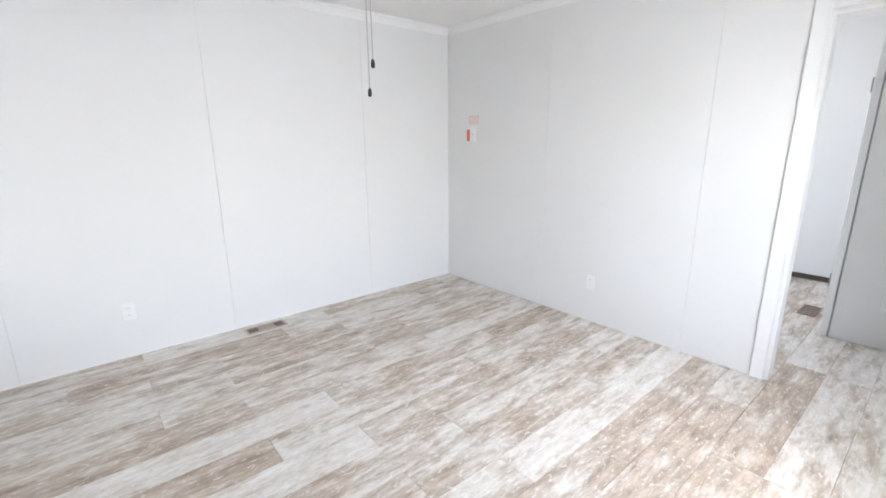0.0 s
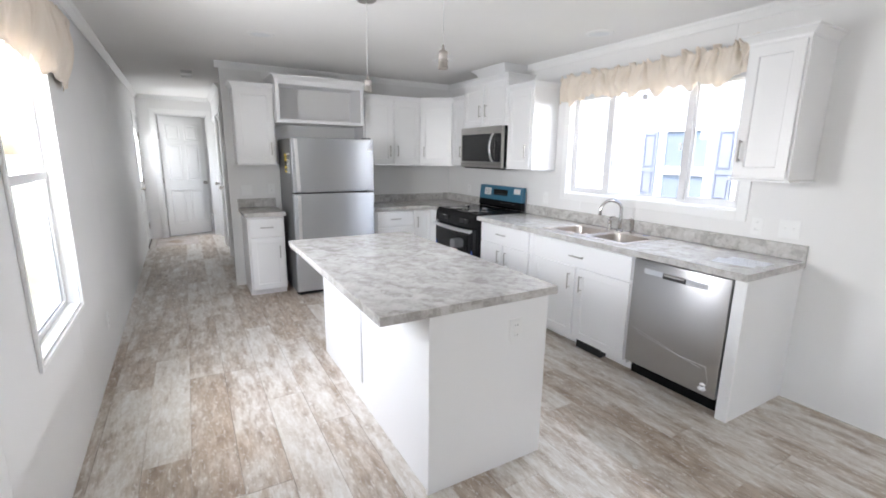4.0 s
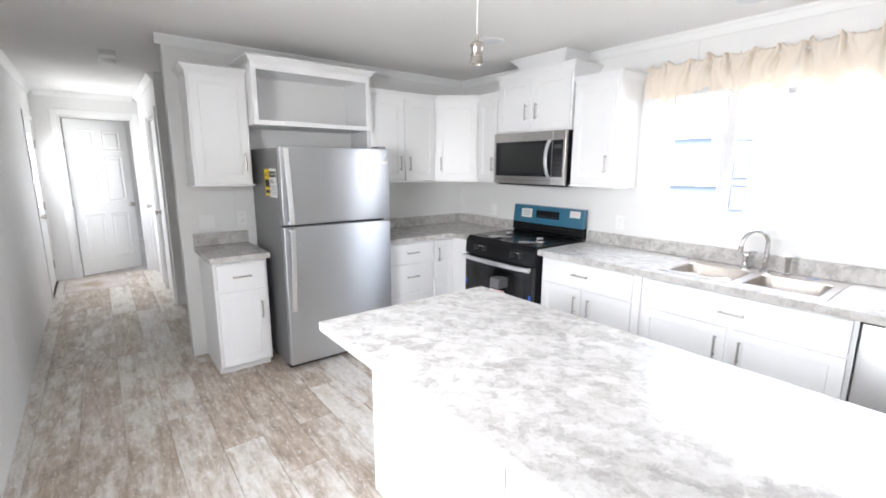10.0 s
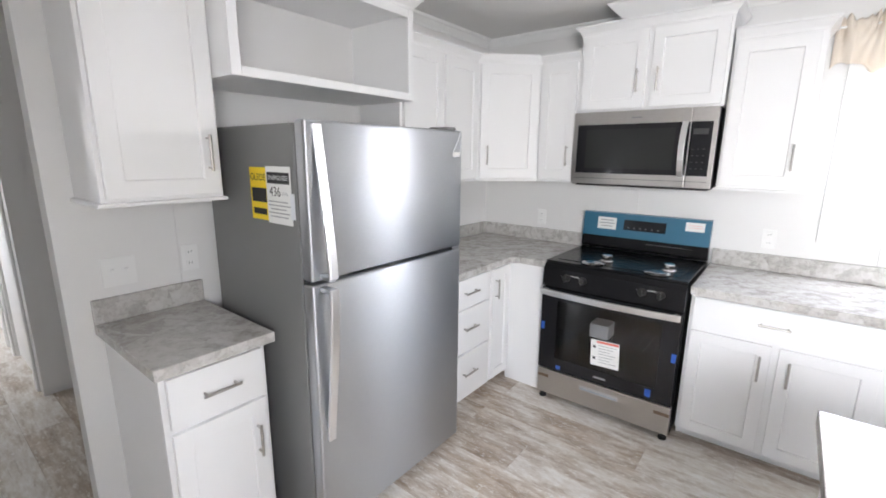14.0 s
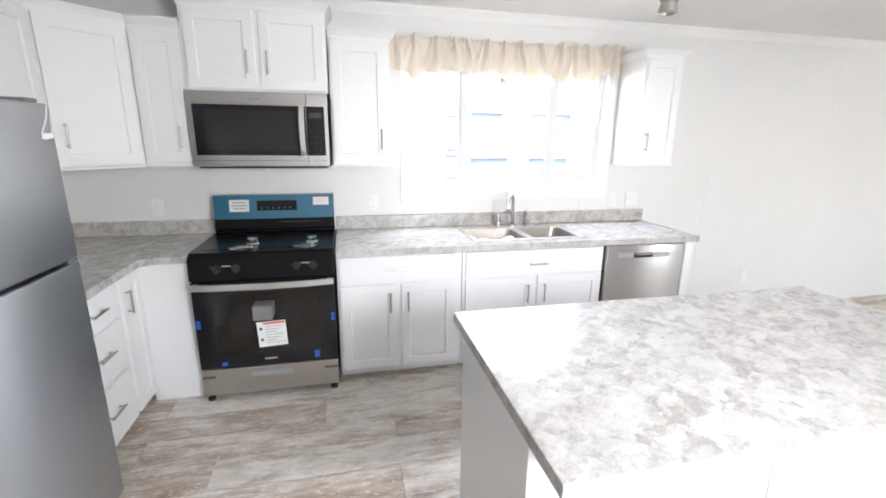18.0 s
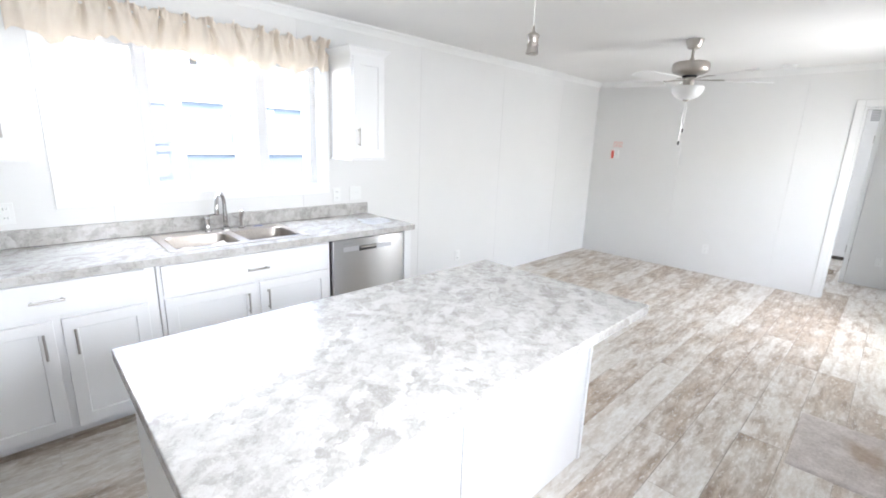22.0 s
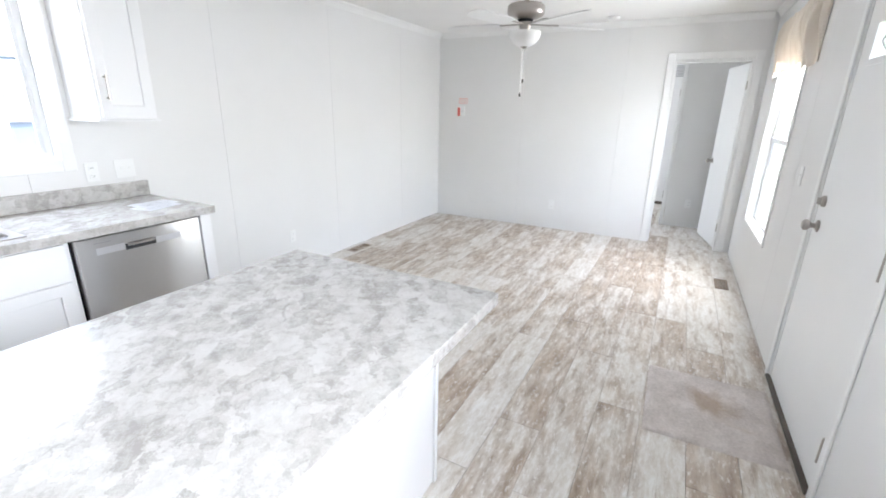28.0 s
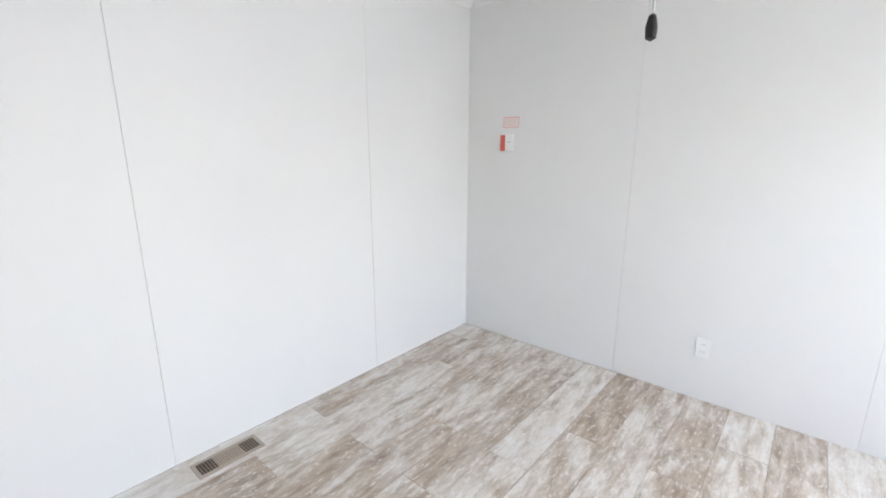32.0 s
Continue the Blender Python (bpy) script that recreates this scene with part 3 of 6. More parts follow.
def bar_pull(x, z, y, length=0.128, upright=True):
    """A slim bar handle on two posts, proud of the face at y."""
    bm = bmesh.new()
    h = length / 2
    d = 0.028
    for s in (-1, 1):
        px, pz = (x, z + s * (h - 0.012)) if upright else (x + s * (h - 0.012), z)
        add_tube(bm, [(px, y + 0.002, pz), (px, y - d, pz)], 0.0045, 8)
    a = (x, y - d, z - h) if upright else (x - h, y - d, z)
    b = (x, y - d, z + h) if upright else (x + h, y - d, z)
    add_tube(bm, [a, b], 0.0055, 10)
    return bm


def carcass(root, w, d, z0, z1, open_front=False, th=0.016, toe=0.0):
    if not open_front:
        part("carcass", box(0, w, -d, -0.003, z0 + toe, z1, 0.0015), M_CAB, root)
        if toe:
            part("toe_kick", box(0.0, w, -d + 0.06, -0.01, z0, z0 + toe), M_CAB, root)
    else:
        for nm, b in (("side_panel", box(0, th, -d, -0.003, z0, z1)), ("side_panel", box(w - th, w, -d, -0.003, z0, z1)),
                      ("bottom_panel", box(th, w - th, -d, -0.003, z0, z0 + th)), ("top_panel", box(th, w - th, -d, -0.003, z1 - th, z1)),
                      ("back_panel", box(th, w - th, -0.02, -0.004, z0 + th, z1 - th))):
            part(nm, b, M_CABIN if nm == "back_panel" else M_CAB, root)


def leaf(root, x0, x1, z0, z1, d, hx=None, hz=None, upright=True, name="door", rail=0.055):
    dr = part(name, shaker(x0, x1, z0, z1, -d - 0.019, rail=rail if name == "door" else 0.0), M_CAB, root)
    if hx is not None:
        part("handle", bar_pull(hx, hz, -d - 0.019, upright=upright), M_HANDLE, dr, "satin nickel bar pull")
    return dr


def cornice(root, w, d, z, left=True, right=True, h=0.055, e=0.036):
    part("cornice", flared(0, w, -d, -0.003, [(z, 0.002), (z + 0.012, 0.004), (z + 0.02, 0.010), (z + h * 0.75, e * 0.8), (z + h * 0.8, e), (z + h, e)], left, right), M_CAB, root)


def bottom_rail(root, w, d, z):
    part("light_rail", flared(0, w, -d, -0.003, [(z - 0.014, 0.012), (z - 0.004, 0.012), (z, 0.002)]), M_CAB, root)


ZU0, ZU1 = 1.375, 2.12      # upper cabinets
DU = 0.315

# upper cabinets on the window wall
def upper(name, m, w, doors, z0=ZU0, z1=ZU1, d=DU, left=True, right=True, rail=True, label="white shaker wall cabinet with nickel pulls"):
    root = thing(name, label, "wall cabinet", m, "kitchen wall cabinets")
    carcass(root, w, d, z0, z1)
    for x0, x1, hx in doors:
        leaf(root, x0, x1, z0 + 0.012, z1 - 0.012, d, hx, z0 + 0.16)
    cornice(root, w, d, z1, left, right)
    if rail:
        bottom_rail(root, w, d, z0)
    return root


smc = upper("wall_cabinet", at(-4.32, 0, 0), 0.30, [(0.012, 0.288, 0.045)], left=True, right=True, label="small white wall cabinet beside the kitchen window")
upper("wall_cabinet", at(-6.51, 0, 0), 0.37, [(0.012, 0.345, 0.31)], left=False, right=True, label="tall white wall cabinet between microwave and window")
mwc = upper("wall_cabinet", at(-7.31, 0, 0), 0.79, [(0.02, 0.385, 0.345), (0.415, 0.775, 0.455)], z0=1.80, z1=2.245, d=0.33, rail=False,
            label="raised white two-door cabinet over the microwave")
vent = thing("vent_chase", "white boxed vent chase with crown above the microwave cabinet", "vent chase", at(-7.10, 0, 0))
part("chase_body", box(0, 0.44, -0.27, -0.003, 2.302, H - 0.045), M_CAB, vent)
part("cornice", flared(0, 0.44, -0.27, -0.003, [(H - 0.085, 0.003), (H - 0.075, 0.012), (H - 0.02, 0.065), (H - 0.012, 0.075), (H - 0.003, 0.075)]), M_CAB, vent)
upper("wall_cabinet", at(-7.58, 0, 0), 0.265, [(0.008, 0.25, 0.215)], left=False, right=False, label="narrow white wall cabinet next to the microwave")
# diagonal corner cabinet
cor = thing("corner_wall_cabinet", "white diagonal corner wall cabinet", "wall cabinet", at(XW, 0, 0), "kitchen wall cabinets")
part("carcass", prism([(0.003, -0.003), (0.62, -0.003), (0.62, -0.315), (0.315, -0.62), (0.003, -0.62)], ZU0, ZU1, 'z'), M_CAB, cor)
cm = bmesh.new()
levels = [(ZU1, 0.002), (ZU1 + 0.02, 0.010), (ZU1 + 0.043, 0.029), (ZU1 + 0.045, 0.036), (ZU1 + 0.055, 0.036)]
rings = []
for z, e in levels:
    rings.append([cm.verts.new((x, y, z)) for x, y in ((0.003, -0.003), (0.62, -0.003), (0.62, -0.315 - e), (0.315 + e, -0.62), (0.003, -0.62))])
for a, b in zip(rings, rings[1:]):
    for k in range(5):
        cm.faces.new((a[k], a[(k + 1) % 5], b[(k + 1) % 5], b[k]))
cm.faces.new(rings[-1]); cm.faces.new(rings[0][::-1])
bmesh.ops.recalc_face_normals(cm, faces=cm.faces[:])
part("cornice", cm, M_CAB, cor)
part("light_rail", prism([(0.003, -0.003), (0.62, -0.003), (0.62, -0.328), (0.328, -0.62), (0.003, -0.62)], ZU0 - 0.014, ZU0 - 0.002, 'z'), M_CAB, cor)
dleaf = shaker(-0.195, 0.195, ZU0 + 0.012, ZU1 - 0.012, -0.019)
dm = pose(0.4675 + 0.001, -0.4675 - 0.001, 0, 0, 0, 45)
bmesh.ops.transform(dleaf, matrix=dm, verts=dleaf.verts[:])
dd = part("door", dleaf, M_CAB, cor)
hb = bar_pull(-0.15, ZU0 + 0.16, -0.019)
bmesh.ops.transform(hb, matrix=dm, verts=hb.verts[:])
part("handle", hb, M_HANDLE, dd, "satin nickel bar pull")

# west wall uppers (local x = world y)
upper("wall_cabinet", MW @ at(-1.36, 0), 0.74, [(0.02, 0.36, 0.325), (0.385, 0.725, 0.425)], left=False, right=False,
      label="white two-door wall cabinet in the kitchen corner")
upper("wall_cabinet", MW @ at(-2.72, 0), 0.385, [(0.012, 0.373, 0.335)], z1=2.13, left=True, right=False, label="white wall cabinet beside the hall")
shelf = thing("open_shelf_cabinet", "white open-fronted cabinet over the refrigerator", "shelf cabinet", MW @ at(-2.335, 0))
carcass(shelf, 0.93, 0.44, 1.80, 2.215, open_front=True)
for nm, b in (("face_stile", box(0, 0.036, -0.458, -0.44, 1.80, 2.215, 0.0015)), ("face_stile", box(0.894, 0.93, -0.458, -0.44, 1.80, 2.215, 0.0015)),
              ("face_rail", box(0.036, 0.894, -0.458, -0.44, 1.80, 1.834, 0.0015)), ("face_rail", box(0.036, 0.894, -0.458, -0.44, 2.178, 2.215, 0.0015))):
    part(nm, b, M_CAB, shelf)
cornice(shelf, 0.93, 0.458, 2.215)

# base cabinets
ZB = 0.85
DB = 0.60
def base(name, m, w, fronts, label, toe=0.06, d=DB, well=None):
    root = thing(name, label, "base cabinet", m, "kitchen base cabinets")
    if well:
        part("carcass", plate(0, w, -d, -0.003, [well], toe, ZB), M_CAB, root)
        part("toe_kick", box(0.0, w, -d + 0.06, -0.01, 0.0, toe), M_CAB, root)
    else:
        carcass(root, w, d, 0.0, ZB, toe=toe)
    for kind, x0, x1, z0, z1, hx, hz in fronts:
        leaf(root, x0, x1, z0, z1, d, hx, hz, upright=(kind == "door"), name=kind)
    return root


base("base_cabinet", at(-6.515, 0, 0), 0.795, [("drawer", 0.015, 0.745, 0.665, 0.83, 0.36, 0.75), ("door", 0.015, 0.365, 0.075, 0.645, 0.325, 0.53), ("door", 0.395, 0.745, 0.075, 0.645, 0.44, 0.53)],
     "white base cabinet with a drawer over two doors")
sk = base("base_cabinet", at(-5.715, 0, 0), 1.02, [("drawer", 0.02, 1.0, 0.665, 0.83, 0.52, 0.735), ("door", 0.02, 0.5, 0.075, 0.645, 0.455, 0.53), ("door", 0.53, 1.0, 0.075, 0.645, 0.575, 0.53)],
     "white sink base cabinet with a wide false drawer and two doors", well=(0.10, 0.885, -0.565, -0.13))
tkv = part("toe_vent", box(0.56, 0.80, -0.602, -0.53, 0.004, 0.066), M_DARK, sk, "dark heating vent in the toe kick")
base("base_cabinet", MW @ at(-1.345, 0), 0.735, [("drawer", 0.02, 0.47, 0.665, 0.83, 0.245, 0.75), ("drawer", 0.02, 0.47, 0.385, 0.645, 0.245, 0.53), ("drawer", 0.02, 0.47, 0.075, 0.365, 0.245, 0.24),
     ("door", 0.50, 0.72, 0.075, 0.83, 0.535, 0.70)], "white base cabinet with three drawers and a narrow door", d=0.60)
cb = thing("corner_base_cabinet", "white blind corner base panel beside the range", "base cabinet", at(XW, 0, 0), "kitchen base cabinets")
part("carcass", prism([(0.003, -0.003), (0.875, -0.003), (0.875, -0.605), (0.62, -0.605), (0.60, -0.609), (0.003, -0.609)], 0.06, ZB, 'z'), M_CAB, cb)
part("front_panel", box(0.60, 0.872, -0.621, -0.6055, 0.0, ZB - 0.001, 0.0015), M_CAB, cb)
part("toe_kick", box(0.01, 0.87, -0.55, -0.01, 0.0, 0.0595), M_CAB, cb)
nb = base("base_cabinet", MW @ at(-2.70, 0), 0.36, [("drawer", 0.018, 0.342, 0.645, 0.825, 0.18, 0.735), ("door", 0.018, 0.342, 0.075, 0.625, 0.30, 0.47)],
     "narrow white base cabinet next to the refrigerator", d=0.53)
ep = thing("dishwasher_end_panel", "white end panel closing the counter run", "panel", at(-4.055, 0, 0))
part("panel", box(0, 0.0645, -0.628, -0.003, 0, ZB, 0.002), M_CAB, ep)
part("edge_strip", box(0.0005, 0.064, -0.6315, -0.6282, 0, ZB - 0.001, 0.001), M_CAB, ep)

# ---------- worktops ----------
ZT0, ZT1 = 0.851, 0.89
top = thing("worktop", "grey marbled laminate worktop with sink cut-out", "worktop", at(0, 0, 0))
SX0, SX1, SY0, SY1 = -5.635, -4.825, -0.585, -0.10
part("slab", plate(-6.515, -3.98, -0.665, -0.003, [(SX0 + 0.02, SX1 - 0.02, SY0 + 0.02, SY1 - 0.02)], ZT0, ZT1), M_TOP, top)
part("front_edge", box(-6.515, -3.98, -0.668, -0.6652, ZT0 - 0.002, ZT1 - 0.001, 0.0008), M_TOP, top)
part("backsplash", box(-6.515, -3.98, -0.022, -0.002, ZT1 + 0.0002, 0.985, 0.003), M_TOP, top)
top2 = thing("corner_worktop", "grey marbled laminate corner worktop", "worktop", at(0, 0, 0))
part("slab", prism([(XW + 0.003, -0.003), (-7.318, -0.003), (-7.318, -0.655), (-7.50, -0.655), (-7.55, -0.70), (-7.55, -1.37), (XW + 0.003, -1.37)], ZT0, ZT1, 'z'), M_TOP, top2)
part("backsplash", box(XW + 0.023, -7.318, -0.022, -0.002, ZT1 + 0.0002, 0.985, 0.003), M_TOP, top2)
part("backsplash", box(XW + 0.002, XW + 0.022, -1.37, -0.002, ZT1 + 0.0002, 0.985, 0.003), M_TOP, top2)
top3 = thing("narrow_worktop", "small grey marbled laminate worktop beside the refrigerator", "worktop", at(0, 0, 0))
part("slab", box(XW + 0.003, -7.61, -2.725, -2.325, ZT0, ZT1, 0.003, 2), M_TOP, top3)
part("backsplash", box(XW + 0.002, XW + 0.022, -2.725, -2.325, ZT1 + 0.0002, 0.985, 0.003), M_TOP, top3)

# ---------- island ----------
isl = thing("kitchen_island", "white kitchen island with grey marbled laminate top", "island", at(0, 0, 0))
part("countertop", box(-6.045, -4.325, -2.60, -1.685, 0.84, 0.88, 0.003, 2), M_TOP, isl, "grey marbled laminate top")
part("carcass", box(-6.0, -4.35, -2.36, -1.80, 0.0, 0.839), M_CAB, isl)
part("front_face", box(-6.0, -4.35, -1.80, -1.745, 0.07, 0.839), M_CAB, isl)
part("end_panel", box(-4.3495, -4.335, -2.375, -1.735, 0.0, 0.839, 0.001), M_CAB, isl)
part("end_panel", box(-6.015, -6.0005, -2.375, -1.735, 0.0, 0.839, 0.001), M_CAB, isl)
part("back_panel", box(-6.0, -5.2, -2.3725, -2.3605, 0.0, 0.839, 0.001), M_CAB, isl)
part("back_panel", box(-5.196, -4.35, -2.3725, -2.3605, 0.0, 0.839, 0.001), M_CAB, isl)
part("batten", box(-5.212, -5.184, -2.384, -2.373, 0.135, 0.839, 0.002), M_VINYL, isl, "pale grey joint strip")
part("corner_bead", box(-4.352, -4.332, -2.383, -2.376, 0.0, 0.839, 0.001), M_CAB, isl)
for i in range(3):
    a = -5.97 + i * 0.54
    dr = part("door", shaker(a, a + 0.52, 0.085, 0.64, -1.745 + 0.0005, 0.019), M_CAB, isl)
    fl = dr.data
    for v in fl.vertices:
        v.co.y = -1.7445 + (-(v.co.y + 1.7445)) + 0.019
    fl.flip_normals()
    dw = part("drawer", box(a, a + 0.52, -1.744, -1.726, 0.66, 0.825, 0.002), M_CAB, isl)


def outlet(name, m, label="white duplex wall outlet", kind="outlet"):
    """A cover plate whose face looks to -y; origin at its middle on the wall."""
    root = thing(name, label, "outlet" if kind == "outlet" else "light switch", m)
    w = 0.07 if kind != "double" else 0.115
    part("plate", box(-w / 2, w / 2, -0.006, -0.0005, -0.057, 0.057, 0.003, 2), M_PLATE, root)
    if kind == "outlet":
        for s in (-1, 1):
            part("socket", box(-0.017, 0.017, -0.009, -0.005, s * 0.024 - 0.015, s * 0.024 + 0.015, 0.002), M_PLATE, root)
            sl = bmesh.new()
            for k in (-0.006, 0.006):
                add_box(sl, k - 0.001, k + 0.001, -0.0095, -0.0085, s * 0.024 - 0.003, s * 0.024 + 0.006)
            part("slots", sl, M_DARK, root)
    else:
        for k in ((-0.023, 0.023) if kind == "double" else (0.0,)):
            part("toggle", prism([(-0.005, -0.010), (-0.009, 0.006), (-0.014, 0.010), (-0.005, 0.012)], k - 0.005, k + 0.005, 'x'), M_PLATE, root)
    return root


outlet("wall_outlet", at(-4.275, 0, 1.065))
outlet("light_switch", at(-4.095, 0, 1.07), "white double light switch plate", "double")
outlet("wall_outlet", at(-6.245, 0, 1.075))
outlet("wall_outlet", at(-7.675, 0, 1.07))
outlet("wall_outlet", at(-2.795, 0, 0.315))
outlet("wall_outlet", ME @ at(1.68, 0, 0.315))
outlet("wall_outlet", at(-4.335, -1.93, 0.70, 90))
outlet("light_switch", MW @ at(-2.62, 0, 1.08), "white double light switch plate", "double")
outlet("wall_outlet", MW @ at(-2.36, 0, 1.09))
outlet("wall_outlet", MSF @ at(6.55, 0, 0.32))
outlet("light_switch", MSF @ at(2.28, 0, 1.12), "white light switch by the front door", "single")

# ---------- refrigerator (local x = world y) ----------
def strap(path, w, t, wide='x'):
    """A flat bar swept through (x, y, z) points."""
    bm = bmesh.new()
    rings = []
    pts = [Vector(p) for p in path]
    for i, p in enumerate(pts):
        d = (pts[min(i + 1, len(pts) - 1)] - pts[max(i - 1, 0)]).normalized()
        s = Vector((1, 0, 0)) if wide == 'x' else Vector((0, 0, 1))
        n = d.cross(s).normalized()
        rings.append([bm.verts.new(p + a * w / 2 * s + b * t / 2 * n) for a, b in ((-1, -0.6), (-0.8, -1), (0.8, -1), (1, -0.6), (1, 0.6), (0.8, 1), (-0.8, 1), (-1, 0.6))])
    for a, b in zip(rings, rings[1:]):
        for k in range(8):
            bm.faces.new((a[k], a[(k + 1) % 8], b[(k + 1) % 8], b[k]))
    bm.faces.new(rings[0][::-1])
    bm.faces.new(rings[-1])
    bmesh.ops.recalc_face_normals(bm, faces=bm.faces[:])
    return bm


def letters(text, size, m, mat, parent, name="lettering"):
    """Flat lettering on the plane of m (x right, y up)."""
    cu = bpy.data.curves.new(name, 'FONT')
    cu.body, cu.size, cu.align_x, cu.align_y = text, size, 'CENTER', 'CENTER'
    tmp = new(name, cu)
    me = bpy.data.meshes.new_from_object(tmp)
    bpy.data.objects.remove(tmp)
    me.materials.append(mat)
    ob = new(name, me)
    ob.parent, ob.matrix_basis = parent, m
    return ob


FR0, FR1, FF = -2.275, -1.412, -0.77
fr = thing("refrigerator", "stainless top-freezer refrigerator with grey sides", "refrigerator", MW)
part("cabinet", box(FR0 + 0.005, FR1 - 0.005, -0.70, -0.06, 0.03, 1.635, 0.006, 2), M_FRSIDE, fr, "grey enamelled cabinet")
part("gasket", box(FR0 + 0.012, FR1 - 0.012, -0.712, -0.699, 0.06, 1.63), M_DARK, fr, "dark door gasket")


def fridge_door(z0, z1):
    bm = box(FR0, FR1, FF + 0.0, -0.712, z0, z1, 0.010, 3)
    return part("door", bm, M_STEEL, fr, "brushed stainless door", smooth=True)


fz = fridge_door(1.098, 1.645)
fd = fridge_door(0.055, 1.085)
hx = FR0 + 0.045
part("handle", strap([(hx, FF - 0.004, 1.63), (hx, FF - 0.012, 1.56), (hx, FF - 0.030, 1.42), (hx, FF - 0.048, 1.28), (hx, FF - 0.058, 1.17), (hx, FF - 0.060, 1.115)], 0.034, 0.014), M_BRIGHT, fz, "bright steel bow handle")
part("handle_foot", box(hx - 0.014, hx + 0.014, FF - 0.056, FF + 0.002, 1.105, 1.125, 0.003), M_STEEL, fz)
part("handle", strap([(hx, FF - 0.060, 1.075), (hx, FF - 0.060, 1.00), (hx, FF - 0.050, 0.85), (hx, FF - 0.032, 0.70), (hx, FF - 0.014, 0.57), (hx, FF - 0.004, 0.47)], 0.034, 0.014), M_BRIGHT, fd, "bright steel bow handle")
part("handle_foot", box(hx - 0.014, hx + 0.014, FF - 0.056, FF + 0.002, 1.058, 1.078, 0.003), M_STEEL, fd)
part("hinge_cap", box(FR1 - 0.09, FR1 - 0.02, -0.75, -0.64, 1.646, 1.660, 0.004), M_FRSIDE, fr)
part("hinge", box(FR1 - 0.06, FR1 - 0.004, -0.765, -0.71, 1.086, 1.097, 0.001), M_STEEL, fr)
part("base_grille", box(FR0 + 0.01, FR1 - 0.01, -0.70, -0.62, 0.012, 0.05), M_DARK, fr)
for x in (FR0 + 0.06, FR1 - 0.06):
    part("foot", lathe([(0, 0), (0.02, 0), (0.02, 0.03), (0, 0.03)], 12, (x, -0.66, 0)), M_RUBBER, fr)
part("tag", tube([(FR1 - 0.02, FF - 0.002, 1.64), (FR1 - 0.035, FF - 0.003, 1.60), (FR1 - 0.075, FF - 0.003, 1.545), (FR1 - 0.06, FF - 0.003, 1.525), (FR1 - 0.02, FF - 0.003, 1.535), (FR1 - 0.012, FF - 0.003, 1.60)], 0.0025, 6), M_CLEAR, fz, "clear plastic strap with a small tag")
part("tag_plate", box(FR1 - 0.075, FR1 - 0.022, FF - 0.004, FF - 0.0008, 1.527, 1.548, 0.001), M_PAPER, fz)
# energy labels on the side towards the hall (side face looks to -x of the local frame)
lab = thing("energy_label", "yellow and white paper energy labels taped to the refrigerator side", "label", Matrix.Translation((XW, FR0 + 0.004, 0)))
YL0, YL1, WL0, WL1, LZ0, LZ1 = 0.405, 0.53, 0.52, 0.675, 1.290, 1.487
part("yellow_card", box(YL0, YL1, -0.0016, -0.0004, LZ0 + 0.002, LZ1 - 0.002), M_YELLOW, lab)
part("white_card", box(WL0, WL1, -0.0030, -0.0018, LZ0 - 0.004, LZ1 + 0.004), M_PAPER, lab)
part("print_band", box(YL0 + 0.01, WL0 - 0.005, -0.0022, -0.0017, 1.358, 1.410), M_INK, lab)
part("print_band", box(YL0 + 0.015, WL0 - 0.01, -0.0022, -0.0017, 1.312, 1.335), M_INK, lab)
part("print_band", box(WL0 + 0.008, WL1 - 0.008, -0.0036, -0.0031, 1.43, 1.47), M_INK, lab)
for k, (a, b) in enumerate(((0.008, 0.13), (0.008, 0.148), (0.02, 0.12), (0.008, 0.14), (0.02, 0.13))):
    part("print_line", box(WL0 + a, WL0 + b, -0.0036, -0.0031, 1.364 - 0.0135 * k, 1.368 - 0.0135 * k), M_GREYINK, lab)
part("tape", box(WL1 - 0.006, WL1 + 0.02, -0.0044, -0.0038, 1.31, 1.40), M_CLEAR, lab)
face = Matrix.Rotation(math.pi / 2, 4, 'X')
letters("GUIDE", 0.036, Matrix.Translation(((YL0 + WL0) / 2, -0.0018, 1.448)) @ face, M_INK, lab)
letters("ENERGUIDE", 0.023, Matrix.Translation(((WL0 + WL1) / 2, -0.0038, 1.450)) @ face, M_PAPER, lab)
letters("436", 0.048, Matrix.Translation((WL0 + 0.055, -0.0034, 1.400)) @ face, M_INK, lab)
letters("kWh", 0.018, Matrix.Translation((WL0 + 0.118, -0.0034, 1.395)) @ face, M_GREYINK, lab)

# ---------- range ----------
RX0, RX1 = -7.312, -6.528
RW = RX1 - RX0
rg = thing("range_cooker", "black and stainless freestanding range with blue film on the backguard", "range", at(RX0, 0, 0))


def oven_glass():
    m = bpy.data.materials.new("smoked_oven_window")
    m.use_nodes = True
    t = m.node_tree
    t.nodes.remove(t.nodes["Principled BSDF"])
    tr = t.nodes.new("ShaderNodeBsdfTransparent")
    tr.inputs[0].default_value = (0.72, 0.72, 0.73, 1)
    gl = t.nodes.new("ShaderNodeBsdfGlossy")
    gl.inputs[0].default_value = (0.9, 0.9, 0.9, 1)
    gl.inputs["Roughness"].default_value = 0.05
    mx = t.nodes.new("ShaderNodeMixShader")
    mx.inputs[0].default_value = 0.05
    t.links.new(tr.outputs[0], mx.inputs[1])
    t.links.new(gl.outputs[0], mx.inputs[2])
    t.links.new(mx.outputs[0], t.nodes["Material Output"].inputs[0])
    return m


M_OVGLASS = oven_glass()
bm = bmesh.new()
add_box(bm, 0, 0.02, -0.655, -0.03, 0.04, 0.895)
